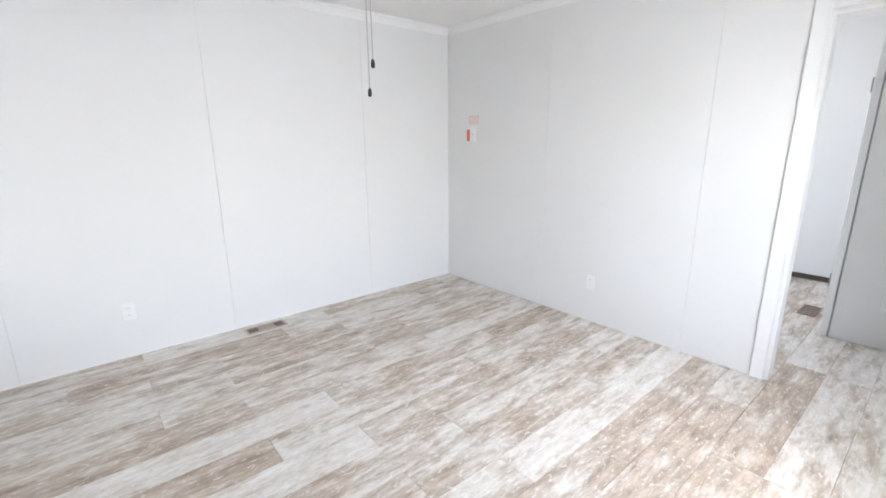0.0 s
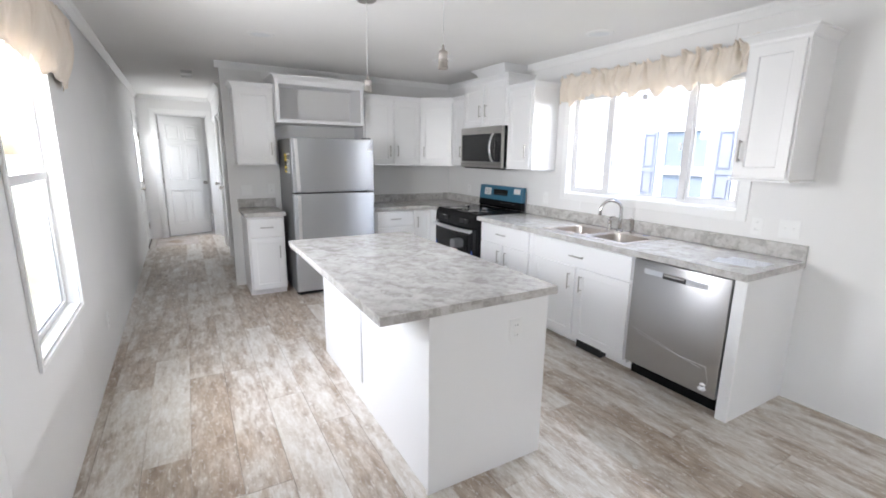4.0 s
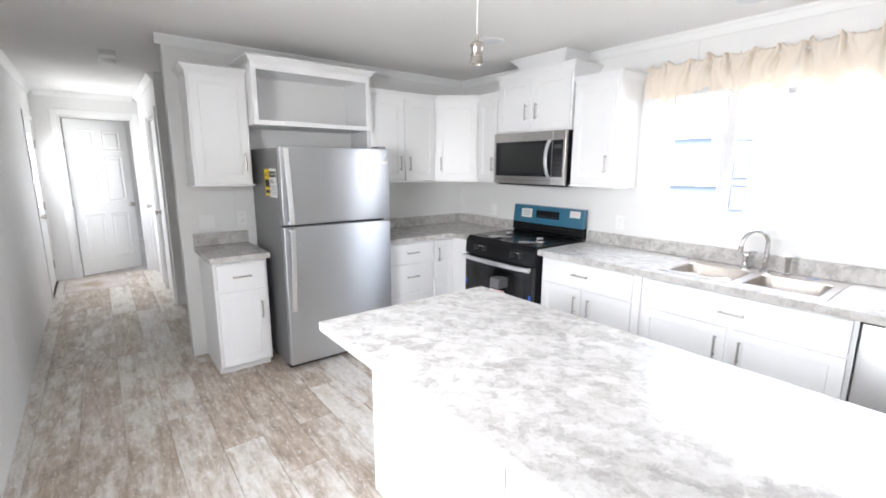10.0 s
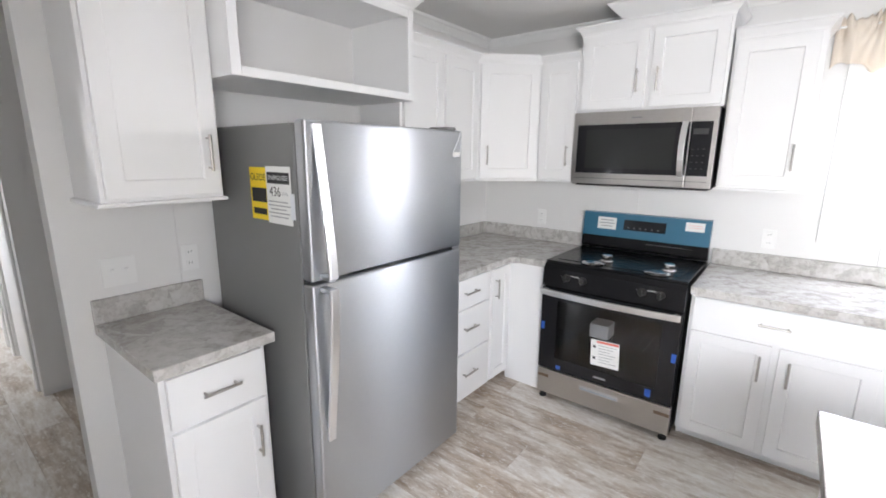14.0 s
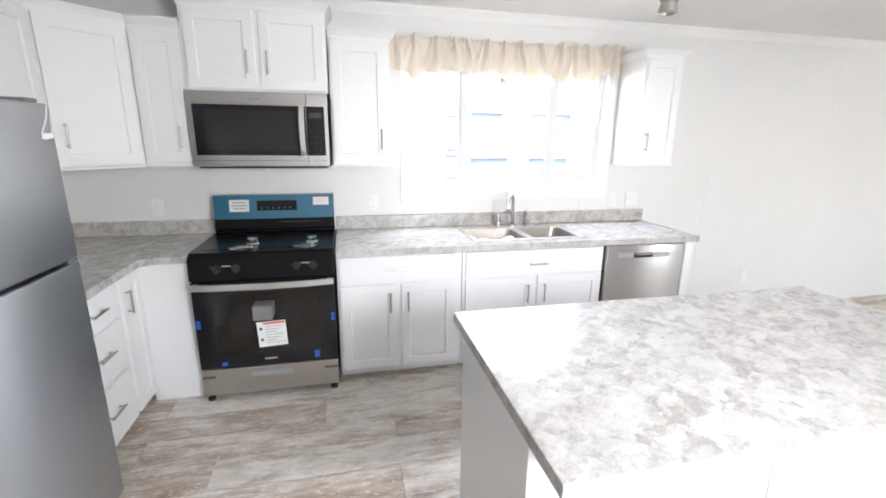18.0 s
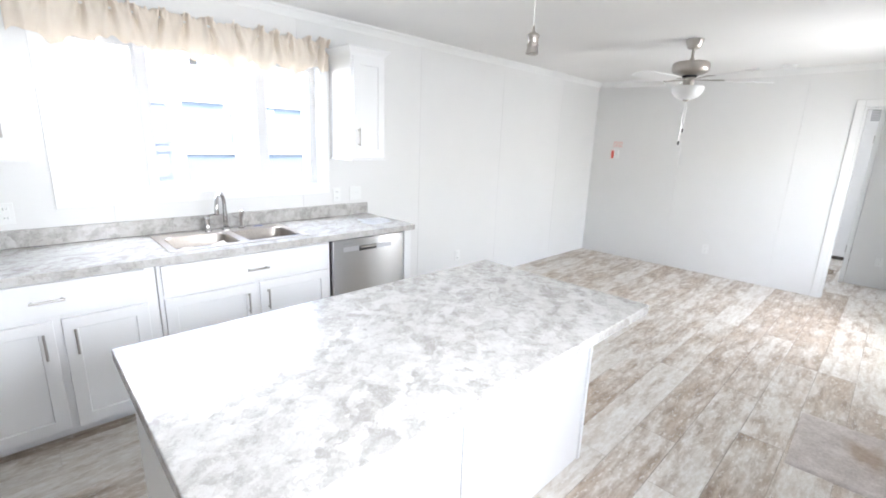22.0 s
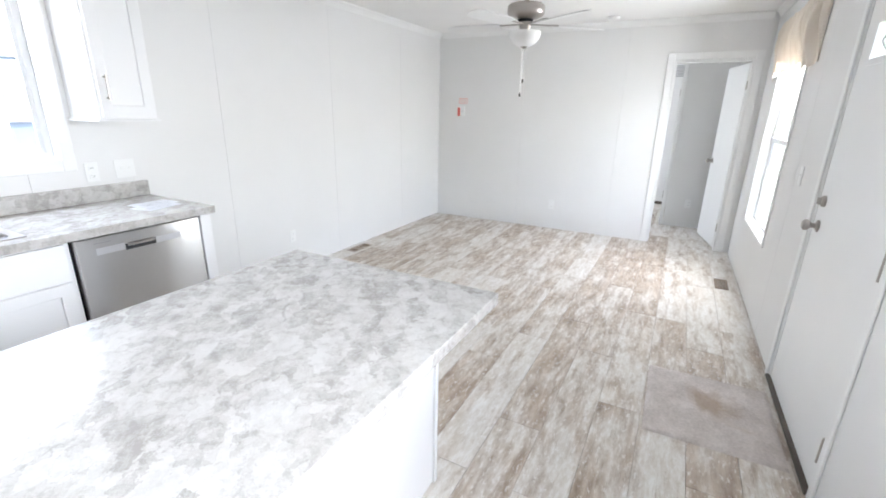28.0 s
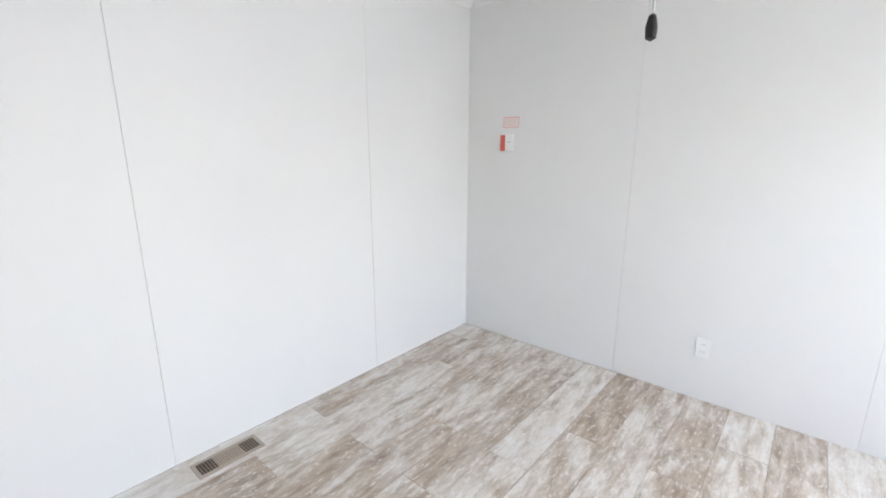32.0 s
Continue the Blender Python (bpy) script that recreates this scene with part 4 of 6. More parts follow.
add_box(bm, RW - 0.02, RW, -0.655, -0.03, 0.04, 0.895)
add_box(bm, 0.02, RW - 0.02, -0.06, -0.03, 0.04, 0.895)
add_box(bm, 0.02, RW - 0.02, -0.655, -0.06, 0.04, 0.22)
add_box(bm, 0.02, RW - 0.02, -0.655, -0.06, 0.72, 0.895)
part("body", bm, M_BLACK, rg, "black enamelled oven body")
part("cooktop", box(0.0, RW, -0.665, -0.075, 0.8955, 0.908, 0.004, 2), M_BLACK, rg, "black enamelled cooktop")
part("cooktop_well", box(0.05, RW - 0.05, -0.60, -0.13, 0.9085, 0.9105, 0.001), M_BLACK, rg)
part("backguard", prism([(-0.03, 0.9), (-0.075, 0.9085), (-0.095, 0.93), (-0.085, 0.995), (-0.03, 0.995)], 0.0, RW, 'x'), M_BLACK, rg)
bg = part("backguard_panel", prism([(-0.03, 0.9955), (-0.088, 0.9955), (-0.072, 1.155), (-0.03, 1.158)], 0.0, RW, 'x'), M_FILM, rg, "backguard covered in blue protective film")


def bgq(x0, x1, z0, z1, mat, name, lift=0.0015):
    def yy(z):
        return -0.088 + (z - 0.9955) / 0.1595 * 0.016
    b = bmesh.new()
    v = [b.verts.new(p) for p in ((x0, yy(z0) - lift, z0), (x1, yy(z0) - lift, z0), (x1, yy(z1) - lift, z1), (x0, yy(z1) - lift, z1))]
    w = [b.verts.new((p.co.x, p.co.y + lift * 0.8, p.co.z)) for p in v]
    b.faces.new(v)
    for k in range(4):
        b.faces.new((v[k], w[k], w[(k + 1) % 4], v[(k + 1) % 4]))
    bmesh.ops.recalc_face_normals(b, faces=b.faces[:])
    part(name, b, mat, bg)


bgq(0.10, 0.225, 1.045, 1.125, M_PAPER, "sticker")
for k, (a, b) in enumerate(((0.118, 0.205), (0.112, 0.213), (0.125, 0.20))):
    bgq(a, b, 1.103 - 0.020 * k, 1.109 - 0.020 * k, M_GREYINK, "print_line", 0.0028)
bgq(0.275, 0.535, 1.05, 1.118, M_BGLASS, "display")
M_KEYINK = material("dim_key_print", (0.13, 0.13, 0.14), 0.5)
for k in range(6):
    bgq(0.30 + 0.037 * k, 0.312 + 0.037 * k, 1.064, 1.070, M_KEYINK, "key", 0.0028)
bgq(0.645, 0.750, 1.083, 1.138, M_PAPER, "sticker")
for k in range(2):
    bgq(0.66, 0.738, 1.118 - 0.014 * k, 1.1205 - 0.014 * k, M_PINK, "print_line", 0.0028)
# thin chrome line low on the right half of the backguard
part("chrome_line", box(0.42, RW - 0.09, -0.0965, -0.0945, 0.970, 0.974), M_CHROME, rg)
for bx, by in ((0.265, -0.585), (0.615, -0.585)):
    part("burner_plate", lathe([(0, 0.911), (0.066, 0.911), (0.068, 0.914), (0.060, 0.919), (0.040, 0.921), (0, 0.921)], 32, (bx, by, 0)), M_CHROME, rg, "flat bright metal burner disc", smooth=True)
for bx, by in ((0.305, -0.465), (0.650, -0.465)):
    part("burner_base", lathe([(0, 0.911), (0.040, 0.911), (0.038, 0.915), (0.030, 0.917), (0, 0.917)], 28, (bx, by, 0)), M_CHROME, rg, smooth=True)
    part("burner_cap", lathe([(0, 0.9175), (0.029, 0.9175), (0.030, 0.920), (0.030, 0.942), (0.026, 0.946), (0, 0.946)], 24, (bx, by, 0)), M_CHROME, rg, "short bright metal burner drum", smooth=True)
part("control_panel", prism([(-0.655, 0.755), (-0.700, 0.755), (-0.692, 0.865), (-0.668, 0.894), (-0.655, 0.894)], 0.0, RW, 'x'), M_BLACK, rg)
M_KNOB = material("black_knob_plastic", (0.018, 0.018, 0.018), 0.34)
for kx in (0.150, 0.250, 0.575, 0.668):
    b = lathe([(0, 0), (0.023, 0), (0.023, 0.006), (0.019, 0.010), (0.017, 0.024), (0.014, 0.028), (0, 0.028)], 20)
    add_box(b, -0.005, 0.005, -0.021, 0.021, 0.02, 0.036, 0.002)
    bmesh.ops.transform(b, matrix=Matrix.Translation((kx, -0.697, 0.822)) @ Matrix.Rotation(math.pi / 2, 4, 'X'), verts=b.verts[:])
    part("knob", b, M_KNOB, rg, "black turning knob", smooth=True)
    part("dial_mark", box(kx - 0.032, kx - 0.027, -0.6985, -0.6960, 0.828, 0.832), M_GREYINK, rg)
for kx in (0.175, 0.600):
    part("dial_line", box(kx, kx + 0.048, -0.6982, -0.6955, 0.835, 0.838), M_PAPER, rg, "thin white dial marking")
# door frame with window
od = part("oven_door", plate(0.003, RW - 0.003, 0.215, 0.745, [(0.105, RW - 0.09, 0.295, 0.672)], -0.70, -0.66, 'y'), M_BGLASS, rg, "black glass oven door")
part("window", box(0.105, RW - 0.09, -0.699, -0.694, 0.295, 0.672), M_OVGLASS, od, "smoked oven window")
part("handle", strap([(0.005, -0.735, 0.728), (0.14, -0.742, 0.724), (RW / 2, -0.746, 0.722), (RW - 0.14, -0.742, 0.724), (RW - 0.005, -0.735, 0.728)], 0.036, 0.016, wide='z'), M_BRIGHT, od, "satin steel bar handle")
for x in (0.03, RW - 0.03):
    part("handle_post", box(x - 0.012, x + 0.012, -0.735, -0.699, 0.716, 0.740, 0.002), M_BRIGHT, od)
part("rack", (lambda b: [add_tube(b, [(0.12 + 0.045 * k, -0.690, 0.49), (0.12 + 0.045 * k, -0.065, 0.49)], 0.003, 6) for k in range(13)] and b)(bmesh.new()), M_CHROME, rg)
part("badge", box(RW / 2 - 0.035, RW / 2 + 0.035, -0.7015, -0.7005, 0.248, 0.258), M_GREYINK, od, "small plain maker's mark")
part("drawer", box(0.003, RW - 0.003, -0.698, -0.655, 0.040, 0.205, 0.004, 2), M_STEELH, rg, "stainless storage drawer")
part("drawer_pull", box(RW / 2 - 0.115, RW / 2 + 0.115, -0.7005, -0.6985, 0.140, 0.170, 0.0008), M_STRIPFILM, rg, "pale film-covered pull recess")
part("drawer_pull_edge", box(RW / 2 - 0.11, RW / 2 + 0.11, -0.703, -0.7007, 0.149, 0.154), M_PULLFILM, rg)
for x0, x1 in ((0.004, 0.075), (RW - 0.085, RW - 0.004)):
    part("packing_tape", box(x0, x1, -0.7000, -0.6985, 0.150, 0.168), M_BROWNVENT, rg, "dark strip of packing tape")
for x0, x1, z0, z1 in ((0.008, 0.03, 0.47, 0.52), (RW - 0.03, RW - 0.008, 0.47, 0.52), (RW - 0.14, RW - 0.11, 0.235, 0.28), (0.12, 0.15, 0.228, 0.25)):
    part("blue_tape", box(x0, x1, -0.7018, -0.7004, z0, z1), M_TAPE, od, "scrap of blue tape")
for x in (0.032, RW - 0.032):
    for y in (-0.668, -0.10):
        part("foot", lathe([(0, 0), (0.022, 0), (0.022, 0.012), (0.012, 0.014), (0.012, 0.042), (0, 0.042)], 14, (x, y, 0)), M_RUBBER, rg)
note = thing("oven_instruction_sheet", "white printed instruction sheet taped to the oven door", "paper sheet", at(RX0, 0, 0) @ Matrix.Translation((0.412, 0, 0.412)) @ Matrix.Rotation(radians(-2.5), 4, 'Y'))
part("sheet", box(-0.081, 0.081, -0.7035, -0.7020, -0.079, 0.079), M_PAPER, note)
part("red_heading", box(-0.045, 0.076, -0.7045, -0.7037, 0.062, 0.074), M_RED, note)
for k in range(7):
    part("print_line", box(-0.035, 0.066 - 0.018 * (k % 3), -0.7045, -0.7037, 0.045 - 0.017 * k, 0.0485 - 0.017 * k), M_GREYINK, note)
for z in (0.028, -0.042):
    part("pictogram", box(-0.068, -0.052, -0.7045, -0.7037, z, z + 0.016), M_INK, note)
blk = thing("packing_block", "pale cardboard packing block resting inside the oven", "packing block", at(RX0, 0, 0))
part("block", box(0.31, 0.418, -0.692, -0.58, 0.4935, 0.578, 0.003), M_PAPER, blk)

# ---------- microwave ----------
mw = thing("microwave", "stainless over-the-range microwave with black glass", "microwave", at(RX0, 0, 0))
MF = -0.375
part("case", box(0.0, RW, -0.345, -0.003, 1.362, 1.797, 0.003), M_BLACK, mw)
part("underside_grille", box(0.02, RW - 0.02, -0.33, -0.05, 1.352, 1.362), M_DARK, mw)
mdoor = part("door", box(0.001, 0.6555, MF, -0.345, 1.366, 1.796, 0.004, 2), M_STEELH, mw, "stainless door frame")
part("window", box(0.028, 0.6535, MF - 0.0025, MF + 0.001, 1.432, 1.722, 0.001), M_BGLASS, mdoor, "black glass window")
part("window_mesh", box(0.085, 0.585, MF - 0.0035, MF - 0.0027, 1.462, 1.694), material("window_screen", (0.022, 0.023, 0.023), 0.22), mdoor)
cpn = part("control_section", box(0.657, RW - 0.001, MF, -0.345, 1.366, 1.796, 0.004, 2), M_STEELH, mw)
part("keypad", box(0.6585, RW - 0.022, MF - 0.0025, MF + 0.001, 1.432, 1.722, 0.001), M_BGLASS, cpn)
M_KEY = material("faint_key_print", (0.03, 0.03, 0.03), 0.4)
for r in range(4):
    for c in range(3):
        part("key", box(0.674 + 0.026 * c, 0.684 + 0.026 * c, MF - 0.0034, MF - 0.0027, 1.47 + 0.035 * r, 1.474 + 0.035 * r), M_KEY, cpn)
part("display", box(0.672, 0.744, MF - 0.0034, MF - 0.0027, 1.655, 1.685), M_KEY, cpn)
part("handle", strap([(0.630, MF - 0.004, 1.722), (0.630, MF - 0.026, 1.69), (0.630, MF - 0.046, 1.635), (0.630, MF - 0.052, 1.575), (0.630, MF - 0.046, 1.515), (0.630, MF - 0.026, 1.46), (0.630, MF - 0.004, 1.43)], 0.030, 0.010), M_BRIGHT, mdoor, "bright bowed handle")
part("maker_plate", box(0.345, 0.40, MF - 0.0016, MF - 0.0003, 1.752, 1.760), M_GREYINK, mdoor)
part("vent_line", box(0.02, RW - 0.02, MF - 0.0004, MF + 0.002, 1.4, 1.402), M_DARK, mw)

# ---------- dishwasher ----------
dw = thing("dishwasher", "stainless dishwasher with a pocket handle under the worktop", "dishwasher", at(-4.688, 0.018, 0))
DWW = 0.632
part("tub", box(0.012, DWW - 0.012, -0.60, -0.02, 0.10, 0.845), M_DARK, dw)
pan = part("door", box(0.004, DWW - 0.010, -0.652, -0.600, 0.105, 0.836, 0.006, 3), M_DWSTEEL, dw, "brushed stainless door", smooth=True)
part("pocket", box(0.215, 0.365, -0.6535, -0.6515, 0.742, 0.774, 0.001), M_DARK, pan, "dark pocket handle")
part("pocket_lip", prism([(-0.652, 0.760), (-0.664, 0.764), (-0.664, 0.772), (-0.652, 0.778)], 0.225, 0.355, 'x'), M_STEELH, pan)
part("film_strip", box(0.085, 0.212, -0.6533, -0.6522, 0.748, 0.782), M_STRIPFILM, pan, "pale strip of protective film")
part("film_strip", box(0.368, 0.50, -0.6533, -0.6522, 0.742, 0.776), M_STRIPFILM, pan, "pale strip of protective film")
part("badge", box(0.08, 0.155, -0.6533, -0.6522, 0.805, 0.809), M_GREYINK, pan)
part("kick_plate", box(0.012, DWW - 0.012, -0.575, -0.55, 0.0, 0.0995), M_BLACK, dw, "black kick plate")
part("tape_crinkle", (lambda b: [add_tube(b, q, 0.0012, 5) for q in ([(0.05, -0.653, 0.36), (0.2, -0.6535, 0.33), (0.38, -0.654, 0.29), (0.55, -0.653, 0.285)], [(0.08, -0.653, 0.335), (0.3, -0.654, 0.30), (0.52, -0.653, 0.265)], [(0.545, -0.653, 0.285), (0.57, -0.6535, 0.2), (0.55, -0.653, 0.12)])] and b)(bmesh.new()), M_CLEAR, pan, "creases of clear film")
part("film_bundle", lathe([(0, 0), (0.02, 0.002), (0.026, 0.012), (0.014, 0.026), (0.018, 0.04), (0, 0.05)], 9, (0.545, -0.655, 0.135)), M_CLEAR, pan, "crumpled clear film")

# ---------- sink ----------
snk = thing("kitchen_sink", "stainless double-bowl drop-in sink", "sink", at(0, 0, 0))
bm = bmesh.new()
BO = [(-5.595, -5.245), (-5.195, -4.865)]
BY0, BY1 = -0.53, -0.20
plate(SX0, SX1, SY0, SY1, [(p, q, BY0, BY1) for p, q in BO], 0.8905, 0.8945, 'z', bm)
part("rim", bm, M_SINK, snk, "flat stainless rim")
for p, q in BO:
    b = bmesh.new()
    rings = []
    for z, ins, rad in ((0.8950, -0.004, 0.05), (0.890, 0.002, 0.05), (0.80, 0.010, 0.06), (0.735, 0.018, 0.065), (0.715, 0.045, 0.05)):
        x0, x1, y0, y1 = p + ins, q - ins, BY0 + ins, BY1 - ins
        ring = []
        for cx, cy, a0 in ((x1 - rad, y1 - rad, 0), (x0 + rad, y1 - rad, 90), (x0 + rad, y0 + rad, 180), (x1 - rad, y0 + rad, 270)):
            for k in range(6):
                a = radians(a0 + 18 * k)
                ring.append(b.verts.new((cx + rad * math.cos(a), cy + rad * math.sin(a), z)))
        rings.append(ring)
    for r0, r1 in zip(rings, rings[1:]):
        for k in range(24):
            b.faces.new((r0[k], r0[(k + 1) % 24], r1[(k + 1) % 24], r1[k]))
    b.faces.new(rings[-1])
    bmesh.ops.recalc_face_normals(b, faces=b.faces[:])
    for f in b.faces:
        f.normal_flip()
    part("bowl", b, M_SINK, snk, "deep stainless bowl", smooth=True)
    part("drain", lathe([(0, 0.7165), (0.04, 0.7165), (0.044, 0.719), (0, 0.719)], 24, ((p + q) / 2, -0.355, 0)), M_CHROME, snk)
fau = thing("kitchen_faucet", "chrome gooseneck faucet with side lever and sprayer", "faucet", pose(-5.205, -0.145, 0.8946, 0, 0, -33))
part("base_ring", lathe([(0, 0), (0.027, 0), (0.026, 0.012), (0.019, 0.022), (0, 0.024)], 20), M_CHROME, fau, smooth=True)
neck = [(0, 0, 0.01), (0, 0, 0.10), (0, -0.002, 0.17)] + [(0, -0.085 + 0.085 * math.cos(radians(a)), 0.17 + 0.085 * math.sin(radians(a))) for a in range(15, 181, 15)] + [(0, -0.172, 0.13)]
part("spout", tube(neck, [0.017, 0.014] + [0.012] * (len(neck) - 3) + [0.014], 14), M_CHROME, fau, "tall curved spout", smooth=True)
lev = thing("faucet_lever", "chrome single lever valve on the sink deck", "faucet valve", at(-5.315, -0.135, 0.8946))
part("valve_body", lathe([(0, 0), (0.024, 0), (0.023, 0.010), (0.016, 0.02), (0.015, 0.065), (0.018, 0.075), (0.018, 0.098), (0.012, 0.108), (0, 0.11)], 20), M_CHROME, lev, smooth=True)
part("lever", tube([(0.0, 0, 0.10), (0.03, -0.012, 0.114), (0.062, -0.022, 0.118)], [0.008, 0.007, 0.0055], 10), M_CHROME, lev, smooth=True)
spr = thing("sink_sprayer", "chrome side sprayer beside the faucet", "sprayer", at(-5.10, -0.13, 0.8946))
part("collar", lathe([(0, 0), (0.02, 0), (0.02, 0.012), (0.014, 0.02), (0.013, 0.02)], 18), M_CHROME, spr)
part("spray_head", tube([(0, 0, 0.018), (0, 0, 0.06), (0, -0.004, 0.085), (0.001, -0.016, 0.108), (0.002, -0.032, 0.118)], [0.011, 0.012, 0.014, 0.016, 0.015], 12), M_NICKEL, spr, smooth=True)
M_PARCEL = painted("cream_wrapping_paper", (0.80, 0.74, 0.66), 0.7, 0.06, 30.0, 0.2)
for px, py, s in ((-5.505, -0.40, 0.140), (-5.335, -0.41, 0.146)):
    wp = thing("wrapped_parcel", "crumpled cream paper parcel lying in the sink", "paper parcel", at(px, py, 0.716), "parcels in the sink")
    b = bmesh.new()
    bmesh.ops.create_icosphere(b, subdivisions=3, radius=1.0)
    for v in b.verts:
        k = 1 + 0.16 * noise.noise(v.co * 2.1 + Vector((px * 9, 0, 0)))
        v.co = Vector((v.co.x * 0.60, v.co.y * 0.58, v.co.z * 0.62)) * k * s
        v.co.z = max(v.co.z, -0.5 * s) + 0.5 * s
    part("wrapper", b, M_PARCEL, wp, smooth=True, angle=0.9)
tp = thing("tape_scrap", "scrap of blue tape on the sink edge", "tape", at(-4.98, -0.12, 0.895))
part("strip", box(-0.03, 0.03, -0.006, 0.006, 0.0, 0.0012), M_TAPE, tp)
for px, py, rz in ((-4.17, -0.42, 12), (-4.14, -0.34, 4)):
    sh = thing("paper_sheet", "loose white leaflet lying on the worktop", "paper sheet", at(px, py, 0.8905 + (0.0012 if rz == 4 else 0), rz), "leaflets on the worktop")
    part("sheet", box(-0.11, 0.11, -0.075, 0.075, 0.0, 0.001), M_LEAFLET, sh)
    for k in range(4):
        part("print_line", box(-0.09, 0.085 - 0.03 * (k % 2), 0.045 - 0.03 * k, 0.050 - 0.03 * k, 0.0012, 0.0015), M_GREYINK, sh)

# ---------- kitchen window ----------
def vinyl_window(name, m, w, h, mull, rails, label, depth0=0.055, depth1=0.085, fw=0.035, casing=0.065):
    """A window in an opening w by h, its inner wall face at y = 0 and the room at -y."""
    root = thing(name, label, "window", m, kind="structure")
    bm = bmesh.new()
    plate(0, w, 0, h, [(fw, w - fw, fw, h - fw)], depth0, depth1, 'y', bm)
    part("window_frame", bm, M_VINYL, root, "white vinyl frame")
    for x0, x1 in mull:
        part("mullion", box(x0, x1, depth0 - 0.008, depth1 - 0.002, fw, h - fw, 0.002), M_VINYL, root)
    for x0, x1, z in rails:
        part("meeting_rail", box(x0, x1, depth0 - 0.012, depth1 - 0.002, z - 0.02, z + 0.02, 0.002), M_VINYL, root)
    cuts = [fw, *[c for q in mull for c in q], w - fw]
    for x0, x1 in zip(cuts[::2], cuts[1::2]):
        g = part("pane", box(x0, x1, depth1 - 0.016, depth1 - 0.012, fw, h - fw), M_GLASS, root, "clear glass pane")
        g.visible_shadow = False
        bd = bmesh.new()
        plate(x0 - 0.001, x1 + 0.001, fw - 0.001, h - fw + 0.001, [(x0 + 0.006, x1 - 0.006, fw + 0.006, h - fw - 0.006)], depth1 - 0.020, depth1 - 0.0165, 'y', bd)
        part("glazing_bead", bd, M_BEAD, root, "grey gasket strip that also draws the shadow gap")
    if casing:
        c = casing
        for q in ((-c, 0.0, -c, h + c), (w, w + c, -c, h + c), (0.0, w, -c, 0.0), (0.0, w, h, h + c)):
            part("casing", box(q[0], q[1], -0.014, -0.0008, q[2], q[3], 0.002), M_TRIM, root)
    part("window_sill", box(0.005, w - 0.005, -0.002, depth0, 0.0046, 0.011, 0.002), M_TRIM, root)
    return root


wn_ = vinyl_window("window_1", at(WIN_N[0], 0, WIN_N[2]), WIN_N[1] - WIN_N[0], WIN_N[3] - WIN_N[2], [(0.40, 0.455), (1.10, 1.155)], [], "wide white three-part kitchen window")
for x0, x1 in ((0.035, 0.40), (1.155, 1.53)):
    bm = bmesh.new()
    hh = WIN_N[3] - WIN_N[2]
    plate(x0, x1, 0.035, hh - 0.035, [(x0 + 0.022, x1 - 0.022, 0.06, hh - 0.06)], 0.058, 0.070, 'y', bm)
    part("sash", bm, M_VINYL, wn_, "white sliding sash")
for x in (0.462, 1.09):
    part("latch", box(x - 0.008, x + 0.008, 0.036, 0.047, 0.40, 0.45, 0.003), M_TRIM, wn_)
part("sticker", box(0.70, 0.745, 0.0672, 0.0682, 0.80, 0.84), M_GREYINK, wn_, "small factory sticker on the glass")

s1w, s1h = WIN_S1[1] - WIN_S1[0], WIN_S1[3] - WIN_S1[2]
vinyl_window("window_2", MSF @ at(-WIN_S1[1], 0, WIN_S1[2]), s1w, s1h, [], [(0.035, s1w - 0.035, 0.70)], "white single-hung window in the front wall", casing=0.02)
s2w, s2h = WIN_S2[1] - WIN_S2[0], WIN_S2[3] - WIN_S2[2]
vinyl_window("window_3", MSF @ at(-WIN_S2[1], 0, WIN_S2[2]), s2w, s2h, [], [(0.035, s2w - 0.035, 0.72)], "white single-hung living room window", casing=0.02)


